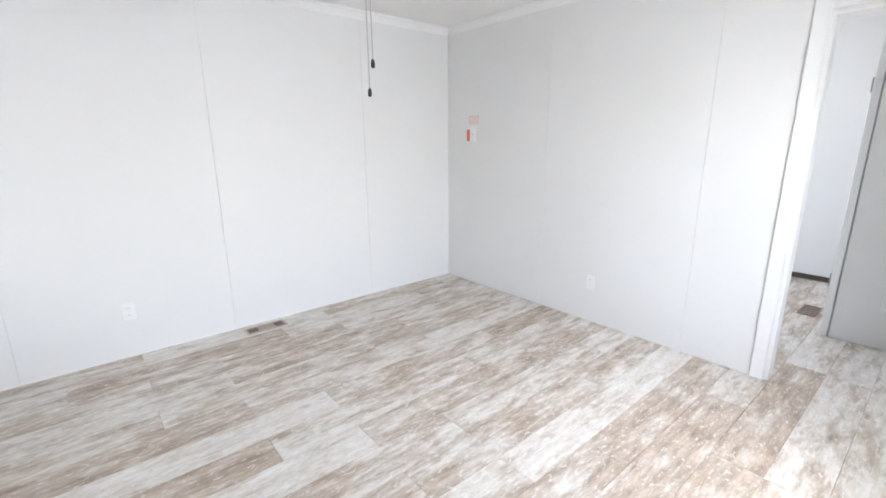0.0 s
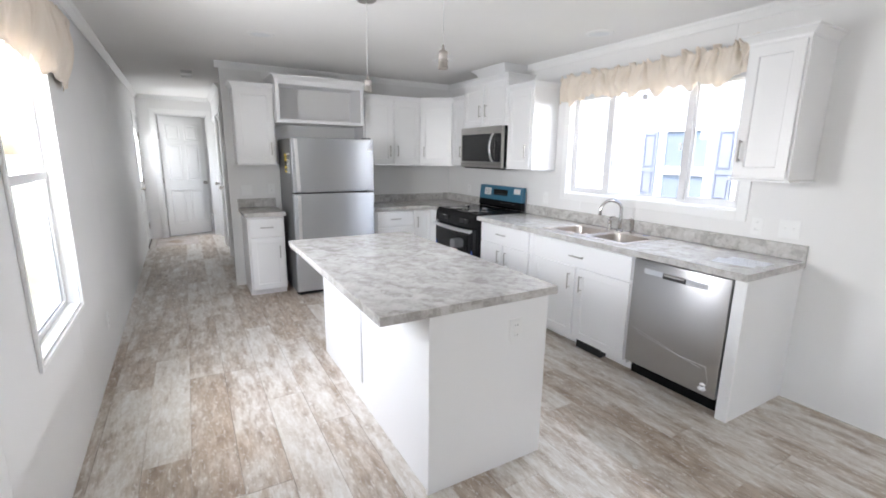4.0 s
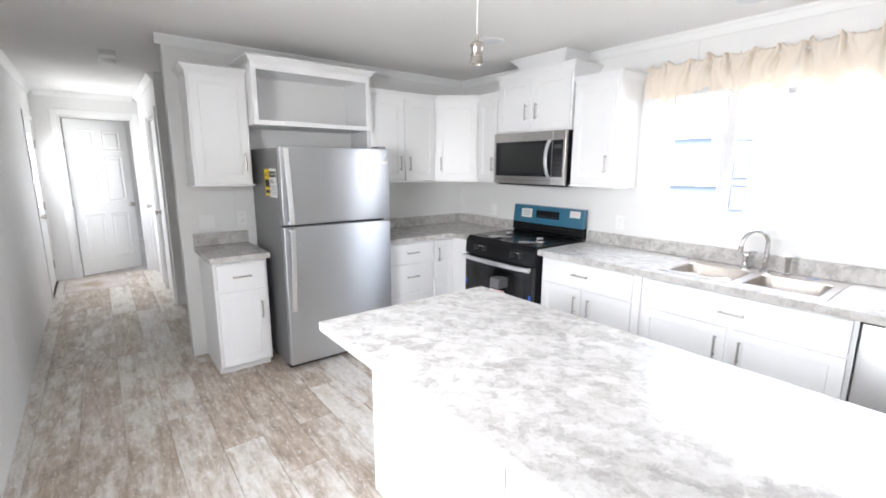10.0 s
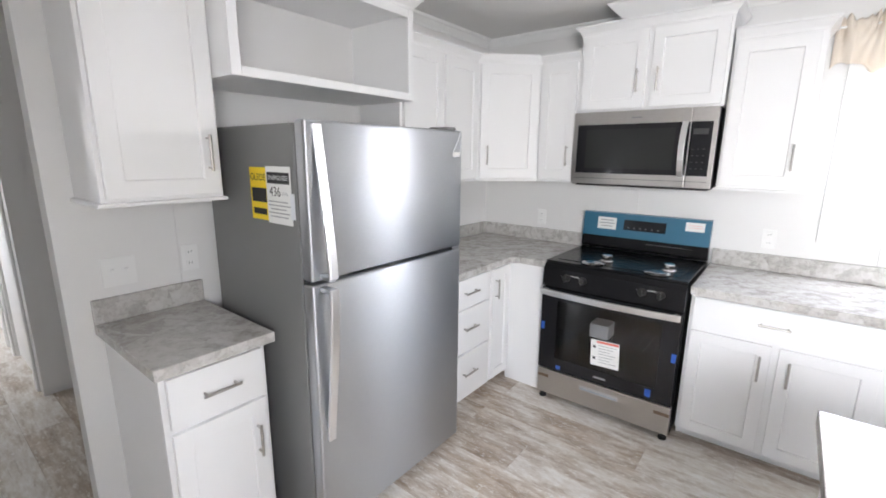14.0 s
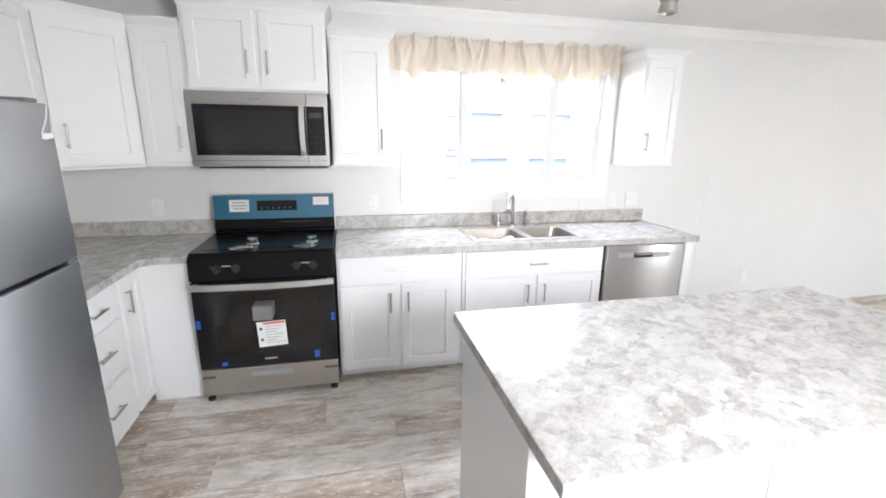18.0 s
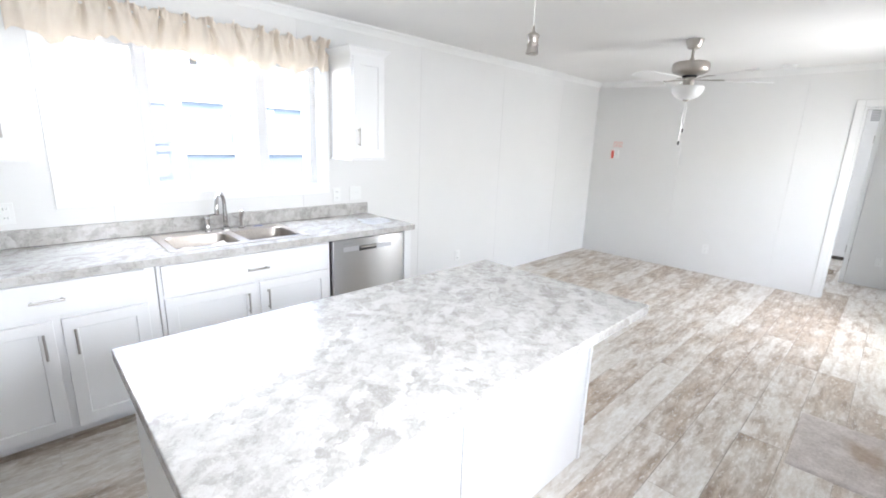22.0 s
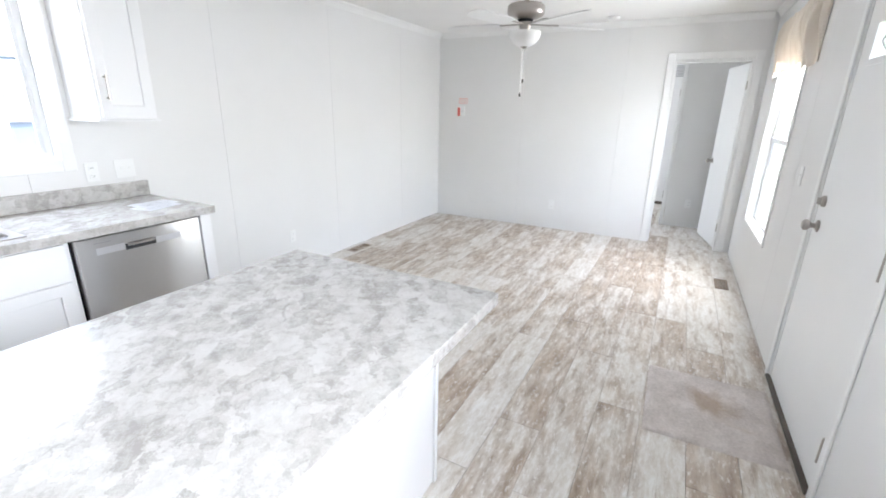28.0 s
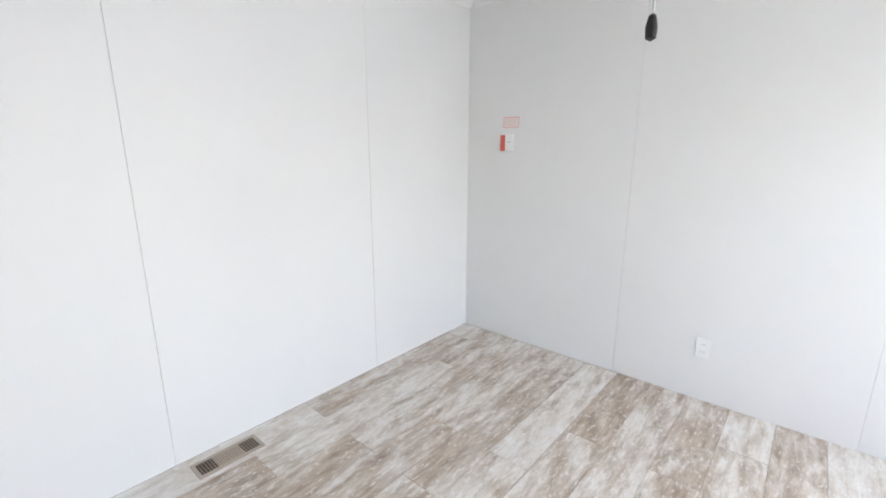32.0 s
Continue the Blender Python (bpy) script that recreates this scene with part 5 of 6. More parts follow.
def valance(m, w, drop, spacing, seed, label, out=0.05, scallop=0.0):
    """A cloth valance shirred on a rod: x along, its face to -y, top edge at z = 0."""
    root = thing("valance", label, "valance", m, "cream window valances")
    r = random.Random(seed)
    n, k = int(w / 0.005), 18
    gathers, x = [], 0.03
    while x < w - 0.02:
        gathers.append((x, r.uniform(0.5, 1.0), r.uniform(-0.05, 0.05), r.uniform(0.4, 1.0)))
        x += r.uniform(*spacing)
    gathers += [(w - 0.09, 1.0, -0.03, 1.3), (w - 0.05, 1.0, 0.02, 1.3)]
    bm = bmesh.new()
    grid = []
    for i in range(n + 1):
        x = i / n * w
        row_ = []
        hem = 0.075 * noise.noise(Vector((x * 3.3, seed, 0))) + 0.065 * noise.noise(Vector((x * 9.0, seed, 3))) + 0.03 * noise.noise(Vector((x * 26.0, seed, 7)))
        ruffle = 0.012 * noise.noise(Vector((x * 34.0, seed, 11))) + 0.008 * noise.noise(Vector((x * 80.0, seed, 13)))
        for j in range(k + 1):
            v = j / k
            broad = 0.045 * noise.noise(Vector((x * 5.0 + 0.25 * v, v * 0.8, seed))) + 0.018 * noise.noise(Vector((x * 15.0, v * 1.5, seed + 5)))
            crease = 0.0
            pinch = 0.0
            for gx, ga, lean, reach in gathers:
                d = x - gx - lean * v
                if abs(d) < 0.15:
                    wd = 0.006 + 0.016 * v
                    crease += 0.062 * ga * math.exp(-(d / wd) ** 2) * math.exp(-(v / (0.55 * reach)) ** 2)
                    crease += 0.017 * ga * math.cos(d / (0.0055 + 0.010 * v)) * math.exp(-(d / (0.030 + 0.045 * v)) ** 2) * math.exp(-(v / 0.8) ** 2)
                    pinch += ga * math.exp(-(d / 0.028) ** 2)
            shirr = min(pinch, 1.3) * 0.022 * math.sin(x * 420 + 5 * noise.noise(Vector((x * 20, seed, 1)))) * math.exp(-((v - 0.13) / 0.07) ** 2)
            belly = 0.028 * math.sin(math.pi * min(v * 1.1, 1.0))
            ends = min(1.0, 0.25 + min(x, w - x) / 0.10)
            y = -(out + belly) * ends - broad * (0.35 + v) * ends + crease + shirr
            head = (1 - v / 0.13) if v < 0.13 else 0.0
            lift = scallop * min(pinch, 1.0)
            z = -v * drop * (1 + hem * (0.7 / drop)) + lift * v * v * 1.3
            z += head * (ruffle * 1.6 + 0.006 * min(pinch, 1.0) + lift * (0.9 + 0.5 * math.sin(x * 310)))
            y -= head * 6.0 * lift * (0.35 + 0.15 * math.sin(x * 270))
            row_.append(bm.verts.new((x, min(y, -0.012), z)))
        grid.append(row_)
    for i in range(n):
        for j in range(k):
            bm.faces.new((grid[i][j], grid[i][j + 1], grid[i + 1][j + 1], grid[i + 1][j]))
    for edge in (grid[0], grid[-1]):
        back = [bm.verts.new((v.co.x, -0.004, v.co.z)) for v in edge]
        for j in range(k):
            bm.faces.new((edge[j], edge[j + 1], back[j + 1], back[j]))
    bmesh.ops.recalc_face_normals(bm, faces=bm.faces[:])
    cl = part("cloth", bm, M_VAL, root, smooth=True, angle=3.0)
    so = cl.modifiers.new("thickness", 'SOLIDIFY')
    so.thickness = 0.0015
    part("rod", tube([(0.0, -0.035, -0.03), (w, -0.035, -0.03)], 0.006, 8), M_TRIM, root)
    return root


valance(at(-6.115, 0, 2.205), 1.79, 0.225, (0.085, 0.165), 3, "gathered cream cloth valance over the kitchen window", scallop=0.022)
valance(MSF @ at(4.75, 0, 2.235), 1.50, 0.385, (0.045, 0.20), 5, "cream cloth valance over the front window", 0.035)
valance(MSF @ at(0.43, 0, 2.20), 1.55, 0.42, (0.045, 0.20), 8, "cream cloth valance over the living room window", 0.035)

# ---------- doors ----------
def door_panels(w, h, th, panels, both=True):
    """A leaf with raised-field panels, face at -y, from x = 0 to w."""
    bm = box(0, w, -th, 0, 0, h)
    for y, sgn in ((-th, -1), (0.0, 1)):
        for x0, x1, z0, z1 in panels:
            e, f = 0.020, 0.034
            def ring(k, yy):
                return [bm.verts.new((a, yy, b)) for a, b in ((x0 + k, z0 + k), (x1 - k, z0 + k), (x1 - k, z1 - k), (x0 + k, z1 - k))]
            o = -sgn * 0.0
            r0 = ring(0, y + sgn * 0.0006)
            r1 = ring(0.008, y + sgn * 0.010)
            r2 = ring(e + 0.004, y + sgn * 0.001)
            r3 = ring(e + f, y + sgn * 0.009)
            for a, b in ((r0, r1), (r1, r2), (r2, r3)):
                for k in range(4):
                    bm.faces.new((a[k], a[(k + 1) % 4], b[(k + 1) % 4], b[k]) if sgn < 0 else (b[k], b[(k + 1) % 4], a[(k + 1) % 4], a[k]))
            bm.faces.new(r3 if sgn < 0 else r3[::-1])
        if not both:
            break
    return bm


def knob(x, z, y, parent, both=0.0):
    b = lathe([(0, 0), (0.030, 0), (0.030, 0.006), (0.013, 0.012), (0.012, 0.030), (0.026, 0.042), (0.028, 0.056), (0.018, 0.066), (0, 0.068)], 22)
    bmesh.ops.transform(b, matrix=Matrix.Translation((x, y, z)) @ Matrix.Rotation(math.pi / 2, 4, 'X'), verts=b.verts[:])
    k = part("knob", b, M_NICKEL, parent, "satin nickel door knob", smooth=True)
    if both:
        b = lathe([(0, 0), (0.030, 0), (0.030, 0.006), (0.013, 0.012), (0.012, 0.030), (0.026, 0.042), (0.028, 0.056), (0.018, 0.066), (0, 0.068)], 22)
        bmesh.ops.transform(b, matrix=Matrix.Translation((x, y + both, z)) @ Matrix.Rotation(-math.pi / 2, 4, 'X'), verts=b.verts[:])
        part("knob", b, M_NICKEL, parent, "satin nickel door knob", smooth=True)
    return k


def hinges(parent, x, y, zs, h=0.09, w=0.012):
    for z in zs:
        b = tube([(x, y, z - h / 2), (x, y, z + h / 2)], 0.007, 8)
        add_box(b, x - w, x + w, y + 0.001, y + 0.004, z - h / 2, z + h / 2)
        part("hinge", b, M_NICKEL, parent, "nickel butt hinge")


def casing(root, w, h, y=0.0, c=0.072, t=0.016):
    """Trim round an opening that starts at x = 0, on the face at y towards -y."""
    part("casing", box(-c, -0.003, y - t, y - 0.0008, 0, h + c, 0.003), M_TRIM, root)
    part("casing", box(w + 0.003, w + c, y - t, y - 0.0008, 0, h + c, 0.003), M_TRIM, root)
    part("casing", box(-0.0025, w + 0.0025, y - t, y - 0.0008, h + 0.003, h + c, 0.003), M_TRIM, root)


def jamb(root, w, h, depth=TH, t=0.015):
    part("jamb", box(0.0045, 0.0045 + t, 0.001, depth + 0.002, 0, h - 0.006), M_TRIM, root)
    part("jamb", box(w - t - 0.0045, w - 0.0045, 0.001, depth + 0.002, 0, h - 0.006), M_TRIM, root)
    part("jamb", box(0.0045 + t, w - t - 0.0045, 0.001, depth + 0.002, h - 0.006 - t, h - 0.006), M_TRIM, root)


SIX = [(0.10, 0.35, 1.60, 1.86), (0.42, 0.67, 1.60, 1.86), (0.10, 0.35, 0.94, 1.53), (0.42, 0.67, 0.94, 1.53), (0.10, 0.35, 0.20, 0.78), (0.42, 0.67, 0.20, 0.78)]

# hall end: six-panel door ajar (local x = world y)
hw, hh = DOOR_H[1] - DOOR_H[0], DOOR_H[3]
hd = thing("door_1", "white six-panel door standing ajar at the end of the hall", "door", at(XHE, 0, 0, 90) @ at(DOOR_H[0], 0), kind="structure")
casing(hd, hw, hh)
jamb(hd, hw, hh)
lf = part("leaf", door_panels(0.735, 2.085, 0.035, [(a * 0.96, b * 0.96, c * 1.05, d * 1.05) for a, b, c, d in SIX]), M_DOOR, hd, "white moulded six-panel leaf")
lf.matrix_basis = pose(0.024, 0.10, 0.012, 0, 0, 24)
knob(0.69, 0.93, -0.035, lf, 0.035)
for z in (0.25, 1.0, 1.75):
    part("hinge", tube([(0.022, 0.066, z - 0.045), (0.022, 0.066, z + 0.045)], 0.008, 8), M_NICKEL, hd, "nickel butt hinge")

# doors along the hall wall
for dn, (a, b, c, d), lbl, knx in (("door_2", HD1, "closed white flush door in the hall wall", 0.68), ("door_3", HD2, "closed white hall closet door", 0.68)):
    r = thing(dn, lbl, "door", MH @ at(a, 0), kind="structure")
    casing(r, b - a, d)
    jamb(r, b - a, d)
    lf = part("leaf", box(0.022, b - a - 0.022, 0.018, 0.052, 0.01, d - 0.026, 0.002), M_DOOR, r)
    knob(0.075, 0.95, 0.018, lf)
    hinges(r, b - a - 0.018, 0.012, (0.3, 1.75))

# front entrance door (local x runs to -x)
fw_, fh_ = DOOR_F[1] - DOOR_F[0], DOOR_F[3]
fdr = thing("door_4", "closed white front entrance door with a small high window", "door", MSF @ at(-DOOR_F[1], 0), kind="structure")
casing(fdr, fw_, fh_, c=0.05, t=0.012)
jamb(fdr, fw_, fh_)
LX0, LX1, LZ_0, LZ_1 = 0.175, 0.765, 1.69, 1.85
bm = bmesh.new()
plate(0.022, fw_ - 0.022, 0.018, fh_ - 0.024, [(LX0, LX1, LZ_0, LZ_1)], 0.004, 0.046, 'y', bm)
lf = part("leaf", bm, M_DOOR, fdr, "smooth white steel leaf")
bm = bmesh.new()
plate(LX0 - 0.02, LX1 + 0.02, LZ_0 - 0.02, LZ_1 + 0.02, [(LX0 + 0.008, LX1 - 0.008, LZ_0 + 0.008, LZ_1 - 0.008)], -0.004, 0.0035, 'y', bm)
part("light_frame", bm, M_TRIM, lf)
g = part("pane", box(LX0, LX1, 0.022, 0.026, LZ_0, LZ_1), M_GLASS, lf, "small glass pane")
for x0, x1, sgn in ((LX0 + 0.02, LX0 + 0.28, 1), (LX0 + 0.02, LX0 + 0.28, -1), (LX0 + 0.31, LX1 - 0.02, 1), (LX0 + 0.31, LX1 - 0.02, -1)):
    zm = (LZ_0 + LZ_1) / 2
    cv = [(x0 + (x1 - x0) * i / 12, 0.0205, zm + sgn * 0.055 * math.sin(math.pi * i / 12)) for i in range(13)]
    part("lead_came", tube(cv, 0.003, 6), M_GREYINK, lf, "curved lead line on the glass")
g.visible_shadow = False
for k in range(1, 4):
    x = LX0 + (LX1 - LX0) * k / 4
    part("came", box(x - 0.003, x + 0.003, 0.018, 0.030, LZ_0, LZ_1), M_CHAIN, lf)
knob(0.11, 0.935, 0.004, lf)
b = lathe([(0, 0), (0.028, 0), (0.028, 0.010), (0.020, 0.016), (0, 0.017)], 20)
add_box(b, -0.004, 0.004, -0.016, 0.016, 0.014, 0.032)
bmesh.ops.transform(b, matrix=Matrix.Translation((0.11, 0.004, 1.06)) @ Matrix.Rotation(math.pi / 2, 4, 'X'), verts=b.verts[:])
part("deadbolt", b, M_NICKEL, lf, "satin nickel deadbolt")
hinges(fdr, fw_ - 0.018, -0.004, (0.21, 0.975, 1.75), h=0.11, w=0.014)
part("threshold", box(0.0, fw_, -0.018, 0.10, 0.001, 0.017, 0.003), M_STRIP, fdr, "dark metal threshold")

# back door in the hall with a glazed upper half
bw_, bh_ = DOOR_B[1] - DOOR_B[0], DOOR_B[3]
bdr = thing("door_5", "closed white back door with a nine-pane window", "door", MSF @ at(-DOOR_B[1], 0), kind="structure")
casing(bdr, bw_, bh_, c=0.05, t=0.012)
jamb(bdr, bw_, bh_)
bm = bmesh.new()
GX0, GX1, GZ0, GZ1 = 0.17, 0.73, 1.02, 1.86
plate(0.022, bw_ - 0.022, 0.018, bh_ - 0.024, [(GX0, GX1, GZ0, GZ1)], 0.004, 0.046, 'y', bm)
lf = part("leaf", bm, M_DOOR, bdr, "white steel leaf")
g = part("pane", box(GX0, GX1, 0.022, 0.026, GZ0, GZ1), M_GLASS, lf, "glass panes")
g.visible_shadow = False
for k in (1, 2):
    part("muntin", box(GX0 + (GX1 - GX0) * k / 3 - 0.009, GX0 + (GX1 - GX0) * k / 3 + 0.009, 0.012, 0.036, GZ0, GZ1), M_TRIM, lf)
    part("muntin", box(GX0, GX1, 0.0125, 0.0355, GZ0 + (GZ1 - GZ0) * k / 3 - 0.009, GZ0 + (GZ1 - GZ0) * k / 3 + 0.009), M_TRIM, lf)
knob(0.085, 0.93, 0.004, lf)
hinges(bdr, bw_ - 0.018, -0.004, (0.25, 1.0, 1.75), h=0.10)
part("threshold", box(0.0, bw_, -0.015, 0.10, 0.001, 0.016, 0.003), M_STRIP, bdr)

# bedroom doorway in the end wall (local x = -world y), leaf swung into the bedroom
ew, eh = DOOR_E[1] - DOOR_E[0], DOOR_E[3]
ed = thing("door_6", "white bedroom door standing wide open", "door", ME @ at(-DOOR_E[1], 0), kind="structure")
casing(ed, ew, eh)
jamb(ed, ew, eh)
lf = part("leaf", box(-0.675, 0.0, 0.0, 0.035, 0.012, eh - 0.03, 0.002), M_DOOR, ed, "smooth white leaf")
lf.matrix_basis = pose(ew - 0.026, TH + 0.006, 0, 0, 0, -78)
knob(-0.615, 0.93, 0.0, lf, 0.035)
for z in (0.25, 1.75):
    part("hinge", box(ew - 0.027, ew - 0.018, 0.055, 0.098, z - 0.045, z + 0.045), M_NICKEL, ed, "nickel butt hinge")
# closet door edge in the bedroom passage
cl = thing("closet_trim", "white door casing in the bedroom passage", "casing", at(1.04, -2.975, 0), kind="structure")
part("casing", box(-0.015, 0.115, 0.001, 0.045, 0, 2.06, 0.003), M_TRIM, cl)
for z in (0.42, 1.72):
    part("hinge", box(-0.017, 0.01, 0.0455, 0.052, z - 0.045, z + 0.045), M_NICKEL, cl, "nickel butt hinge")
outlet("wall_outlet", at(1.04, -3.24, 0.32, -90))
bb = thing("baseboard", "dark base strip along the bedroom wall", "baseboard", kind="structure")
part("strip", box(XBED - 0.012, XBED - 0.001, -2.95, -0.95, 0.001, 0.05), M_STRIP, bb)


def register(name, m, w, d, mat, label, lw=2):
    """A floor register with slots, lying at z = 0."""
    root = thing(name, label, "floor vent", m)
    part("rim", plate(-w / 2, w / 2, -d / 2, d / 2, [(-w / 2 + 0.016, w / 2 - 0.016, -d / 2 + 0.016, d / 2 - 0.016)], 0.0006, 0.006), mat, root)
    part("well", box(-w / 2 + 0.016, w / 2 - 0.016, -d / 2 + 0.016, d / 2 - 0.016, 0.0004, 0.0014), M_DARK, root)
    return root


# register by the window wall: slotted ends and a closed middle
rv = register("floor_register", at(-1.975, -0.118, 0), 0.30, 0.12, M_BEIGEVENT, "beige metal floor register by the living room wall")
part("middle_plate", box(-0.062, 0.062, -0.044, 0.044, 0.0016, 0.0052), M_BEIGEVENT, rv)
for k in range(12):
    part("rib", box(-0.058 + 0.0098 * k, -0.055 + 0.0098 * k, -0.04, 0.04, 0.0054, 0.0064), M_BROWNVENT, rv)
for s in (-1, 1):
    for k in range(5):
        x = s * (0.072 + 0.013 * k)
        part("louvre", box(x - 0.003, x + 0.003, -0.044, 0.044, 0.0016, 0.0050), M_BROWNVENT, rv)
rv2 = register("floor_register", at(-1.16, -3.56, 0, 0), 0.26, 0.105, M_BROWNVENT, "brown metal floor register near the front wall")
for k in range(9):
    x = -0.102 + 0.0255 * k
    part("louvre", box(x - 0.0035, x + 0.0035, -0.036, 0.036, 0.0016, 0.0054), M_BEIGEVENT, rv2)
rv3 = register("floor_register", at(1.55, -2.78, 0, 0), 0.28, 0.12, M_BROWNVENT, "brown floor register in the bedroom passage")
for k in range(9):
    x = -0.108 + 0.027 * k
    part("louvre", box(x - 0.004, x + 0.004, -0.042, 0.042, 0.0016, 0.0054), M_BEIGEVENT, rv3)

# ---------- door mats ----------
def floor_mat(m, w, d, label, seed):
    root = thing("door_mat", label, "door mat", m, "door mats")
    bm = bmesh.new()
    nx, ny = int(w / 0.012), int(d / 0.012)
    g = [[bm.verts.new((x * w / nx - w / 2 + (0.004 * noise.noise(Vector((y * 0.2, seed, 0))) if x in (0, nx) else 0), y * d / ny - d / 2,
                        (0.011 + 0.0060 * noise.noise(Vector((x * 1.3, y * 1.3, seed))) + 0.0035 * noise.noise(Vector((x * 3.1, y * 2.7, seed + 4))) + 0.002 * noise.noise(Vector((x * 0.2, y * 0.2, seed)))) if 0 < x < nx and 0 < y < ny else 0.0008))
          for y in range(ny + 1)] for x in range(nx + 1)]
    for x in range(nx):
        for y in range(ny):
            bm.faces.new((g[x][y], g[x + 1][y], g[x + 1][y + 1], g[x][y + 1]))
    part("carpet_surface", bm, M_RUG, root, smooth=True, angle=3.0)
    return root


floor_mat(at(-3.255, -3.388, 0, 0.8), 0.635, 0.585, "stained beige carpet mat inside the front door", 2)
floor_mat(at(-11.45, -3.42, 0, 0), 0.75, 0.62, "beige carpet mat with brown stains at the hall's end", 6)

# ---------- ceiling fan ----------
fan = thing("ceiling_fan", "brushed nickel ceiling fan with white blades and a frosted bowl lamp", "ceiling fan", at(-2.0, -1.84, H))
part("canopy", lathe([(0, -0.001), (0.068, -0.001), (0.067, -0.012), (0.058, -0.040), (0.048, -0.066), (0.036, -0.074), (0, -0.075)], 28), M_NICKEL, fan, smooth=True)
part("downrod", tube([(0, 0, -0.07), (0, 0, -0.172)], 0.011, 12), M_NICKEL, fan)
part("collar", lathe([(0.011, -0.140), (0.017, -0.144), (0.018, -0.158), (0.011, -0.164)], 16), M_NICKEL, fan, smooth=True)
part("motor_housing", lathe([(0, -0.170), (0.085, -0.171), (0.128, -0.178), (0.140, -0.190), (0.142, -0.205), (0.141, -0.240), (0.128, -0.258), (0.095, -0.272), (0.065, -0.280), (0, -0.281)], 40), M_NICKEL, fan, "brushed nickel motor housing", smooth=True)
part("vent_ring", lathe([(0, -0.2812), (0.060, -0.2812), (0.050, -0.296), (0, -0.297)], 28), M_RUBBER, fan, "dark ring under the motor")
part("switch_housing", lathe([(0, -0.297), (0.042, -0.297), (0.044, -0.335), (0.036, -0.362), (0, -0.362)], 28), M_NICKEL, fan, smooth=True)
part("bowl", lathe([(0.030, -0.361), (0.122, -0.366), (0.124, -0.385), (0.112, -0.420), (0.085, -0.450), (0.045, -0.468), (0.012, -0.472), (0, -0.472)], 36), M_FROST, fan, "frosted white glass bowl", smooth=True)
part("finial", lathe([(0, -0.470), (0.026, -0.472), (0.022, -0.480), (0.008, -0.486), (0, -0.487)], 16), M_NICKEL, fan)
for k in range(5):
    rot = Matrix.Rotation(2 * math.pi * k / 5 + 0.35, 4, 'Z')
    b = bmesh.new()
    pts = [(0.20, -0.050), (0.26, -0.062), (0.56, -0.068), (0.635, -0.05), (0.655, 0.0), (0.635, 0.05), (0.56, 0.068), (0.26, 0.062), (0.20, 0.050)]
    add_prism(b, pts, -0.004, 0.004, 'z')
    bmesh.ops.transform(b, matrix=rot @ Matrix.Translation((0, 0, -0.322)) @ Matrix.Rotation(radians(11), 4, 'X'), verts=b.verts[:])
    bl = part("blade", b, M_TRIM, fan, "white fan blade")
    b = bmesh.new()
    add_prism(b, [(0.038, -0.012), (0.16, -0.014), (0.24, -0.035), (0.27, -0.02), (0.27, 0.02), (0.24, 0.035), (0.16, 0.014), (0.038, 0.012)], -0.316, -0.311, 'z')
    bmesh.ops.transform(b, matrix=rot, verts=b.verts[:])
    part("blade_iron", b, M_NICKEL, bl, "nickel blade bracket")
for dx, dy, z1 in ((0.006, -0.006, -0.722), (-0.006, 0.006, -0.827)):
    c = part("pull_chain", tube([(dx, dy, -0.465), (dx, dy, z1 + 0.02)], 0.0018, 6), M_CHAIN, fan, "thin metal pull chain")
    part("pull_bob", lathe([(0, -0.018), (0.007, -0.014), (0.008, 0.0), (0.005, 0.014), (0, 0.018)], 12, (dx, dy, z1)), M_RUBBER, c, "black teardrop bob", smooth=True)

# ---------- pendants, downlights, detectors ----------
for px, py, zb in ((-5.60, -2.15, 1.868), (-4.665, -2.145, 1.862)):
    p = thing("pendant_lamp", "bare pendant lamp holder on a thin cord over the island", "pendant lamp", at(px, py, 0), "island pendants")
    part("canopy", lathe([(0, H - 0.001), (0.062, H - 0.001), (0.062, H - 0.012), (0.050, H - 0.024), (0, H - 0.025)], 28), M_NICKEL, p, smooth=True)
    sway = [(0.004 * math.sin(5 * t), 0.003 * math.sin(7 * t + 1), H - 0.02 - t * (H - 0.02 - zb - 0.095)) for t in (0, 0.2, 0.4, 0.6, 0.8, 1.0)]
    sway[-1] = (0, 0, zb + 0.095)
    part("cord", tube(sway, 0.0025, 6), M_CORD, p)
    s = part("socket", lathe([(0, 0.102), (0.004, 0.102), (0.007, 0.082), (0.019, 0.075), (0.024, 0.068), (0.024, 0.062), (0.021, 0.058), (0.020, 0.040), (0.023, 0.036), (0.023, 0.030), (0.020, 0.027), (0.025, 0.003), (0.020, 0.0), (0.017, 0.005), (0.016, 0.04), (0, 0.04)], 24, (0, 0, zb)), M_NICKEL, p, "brushed nickel lamp socket", smooth=True)
    part("socket_lining", lathe([(0, 0.012), (0.016, 0.012), (0.016, 0.03), (0, 0.03)], 16, (0, 0, zb)), M_PLATE, s)
for cx, cy in ((-6.84, -2.575), (-6.86, -0.89), (-5.38, -0.32 - 0.05)):
    r = thing("recessed_light", "white recessed ceiling downlight", "downlight", at(cx, cy, H), "recessed lights")
    part("trim_ring", lathe([(0.070, -0.0008), (0.105, -0.0008), (0.103, -0.006), (0.078, -0.010), (0.070, -0.006)], 36), M_TRIM, r, smooth=True)
    part("lens", lathe([(0, -0.004), (0.0695, -0.004), (0.0695, -0.0015), (0, -0.0015)], 36), M_LENS, r)
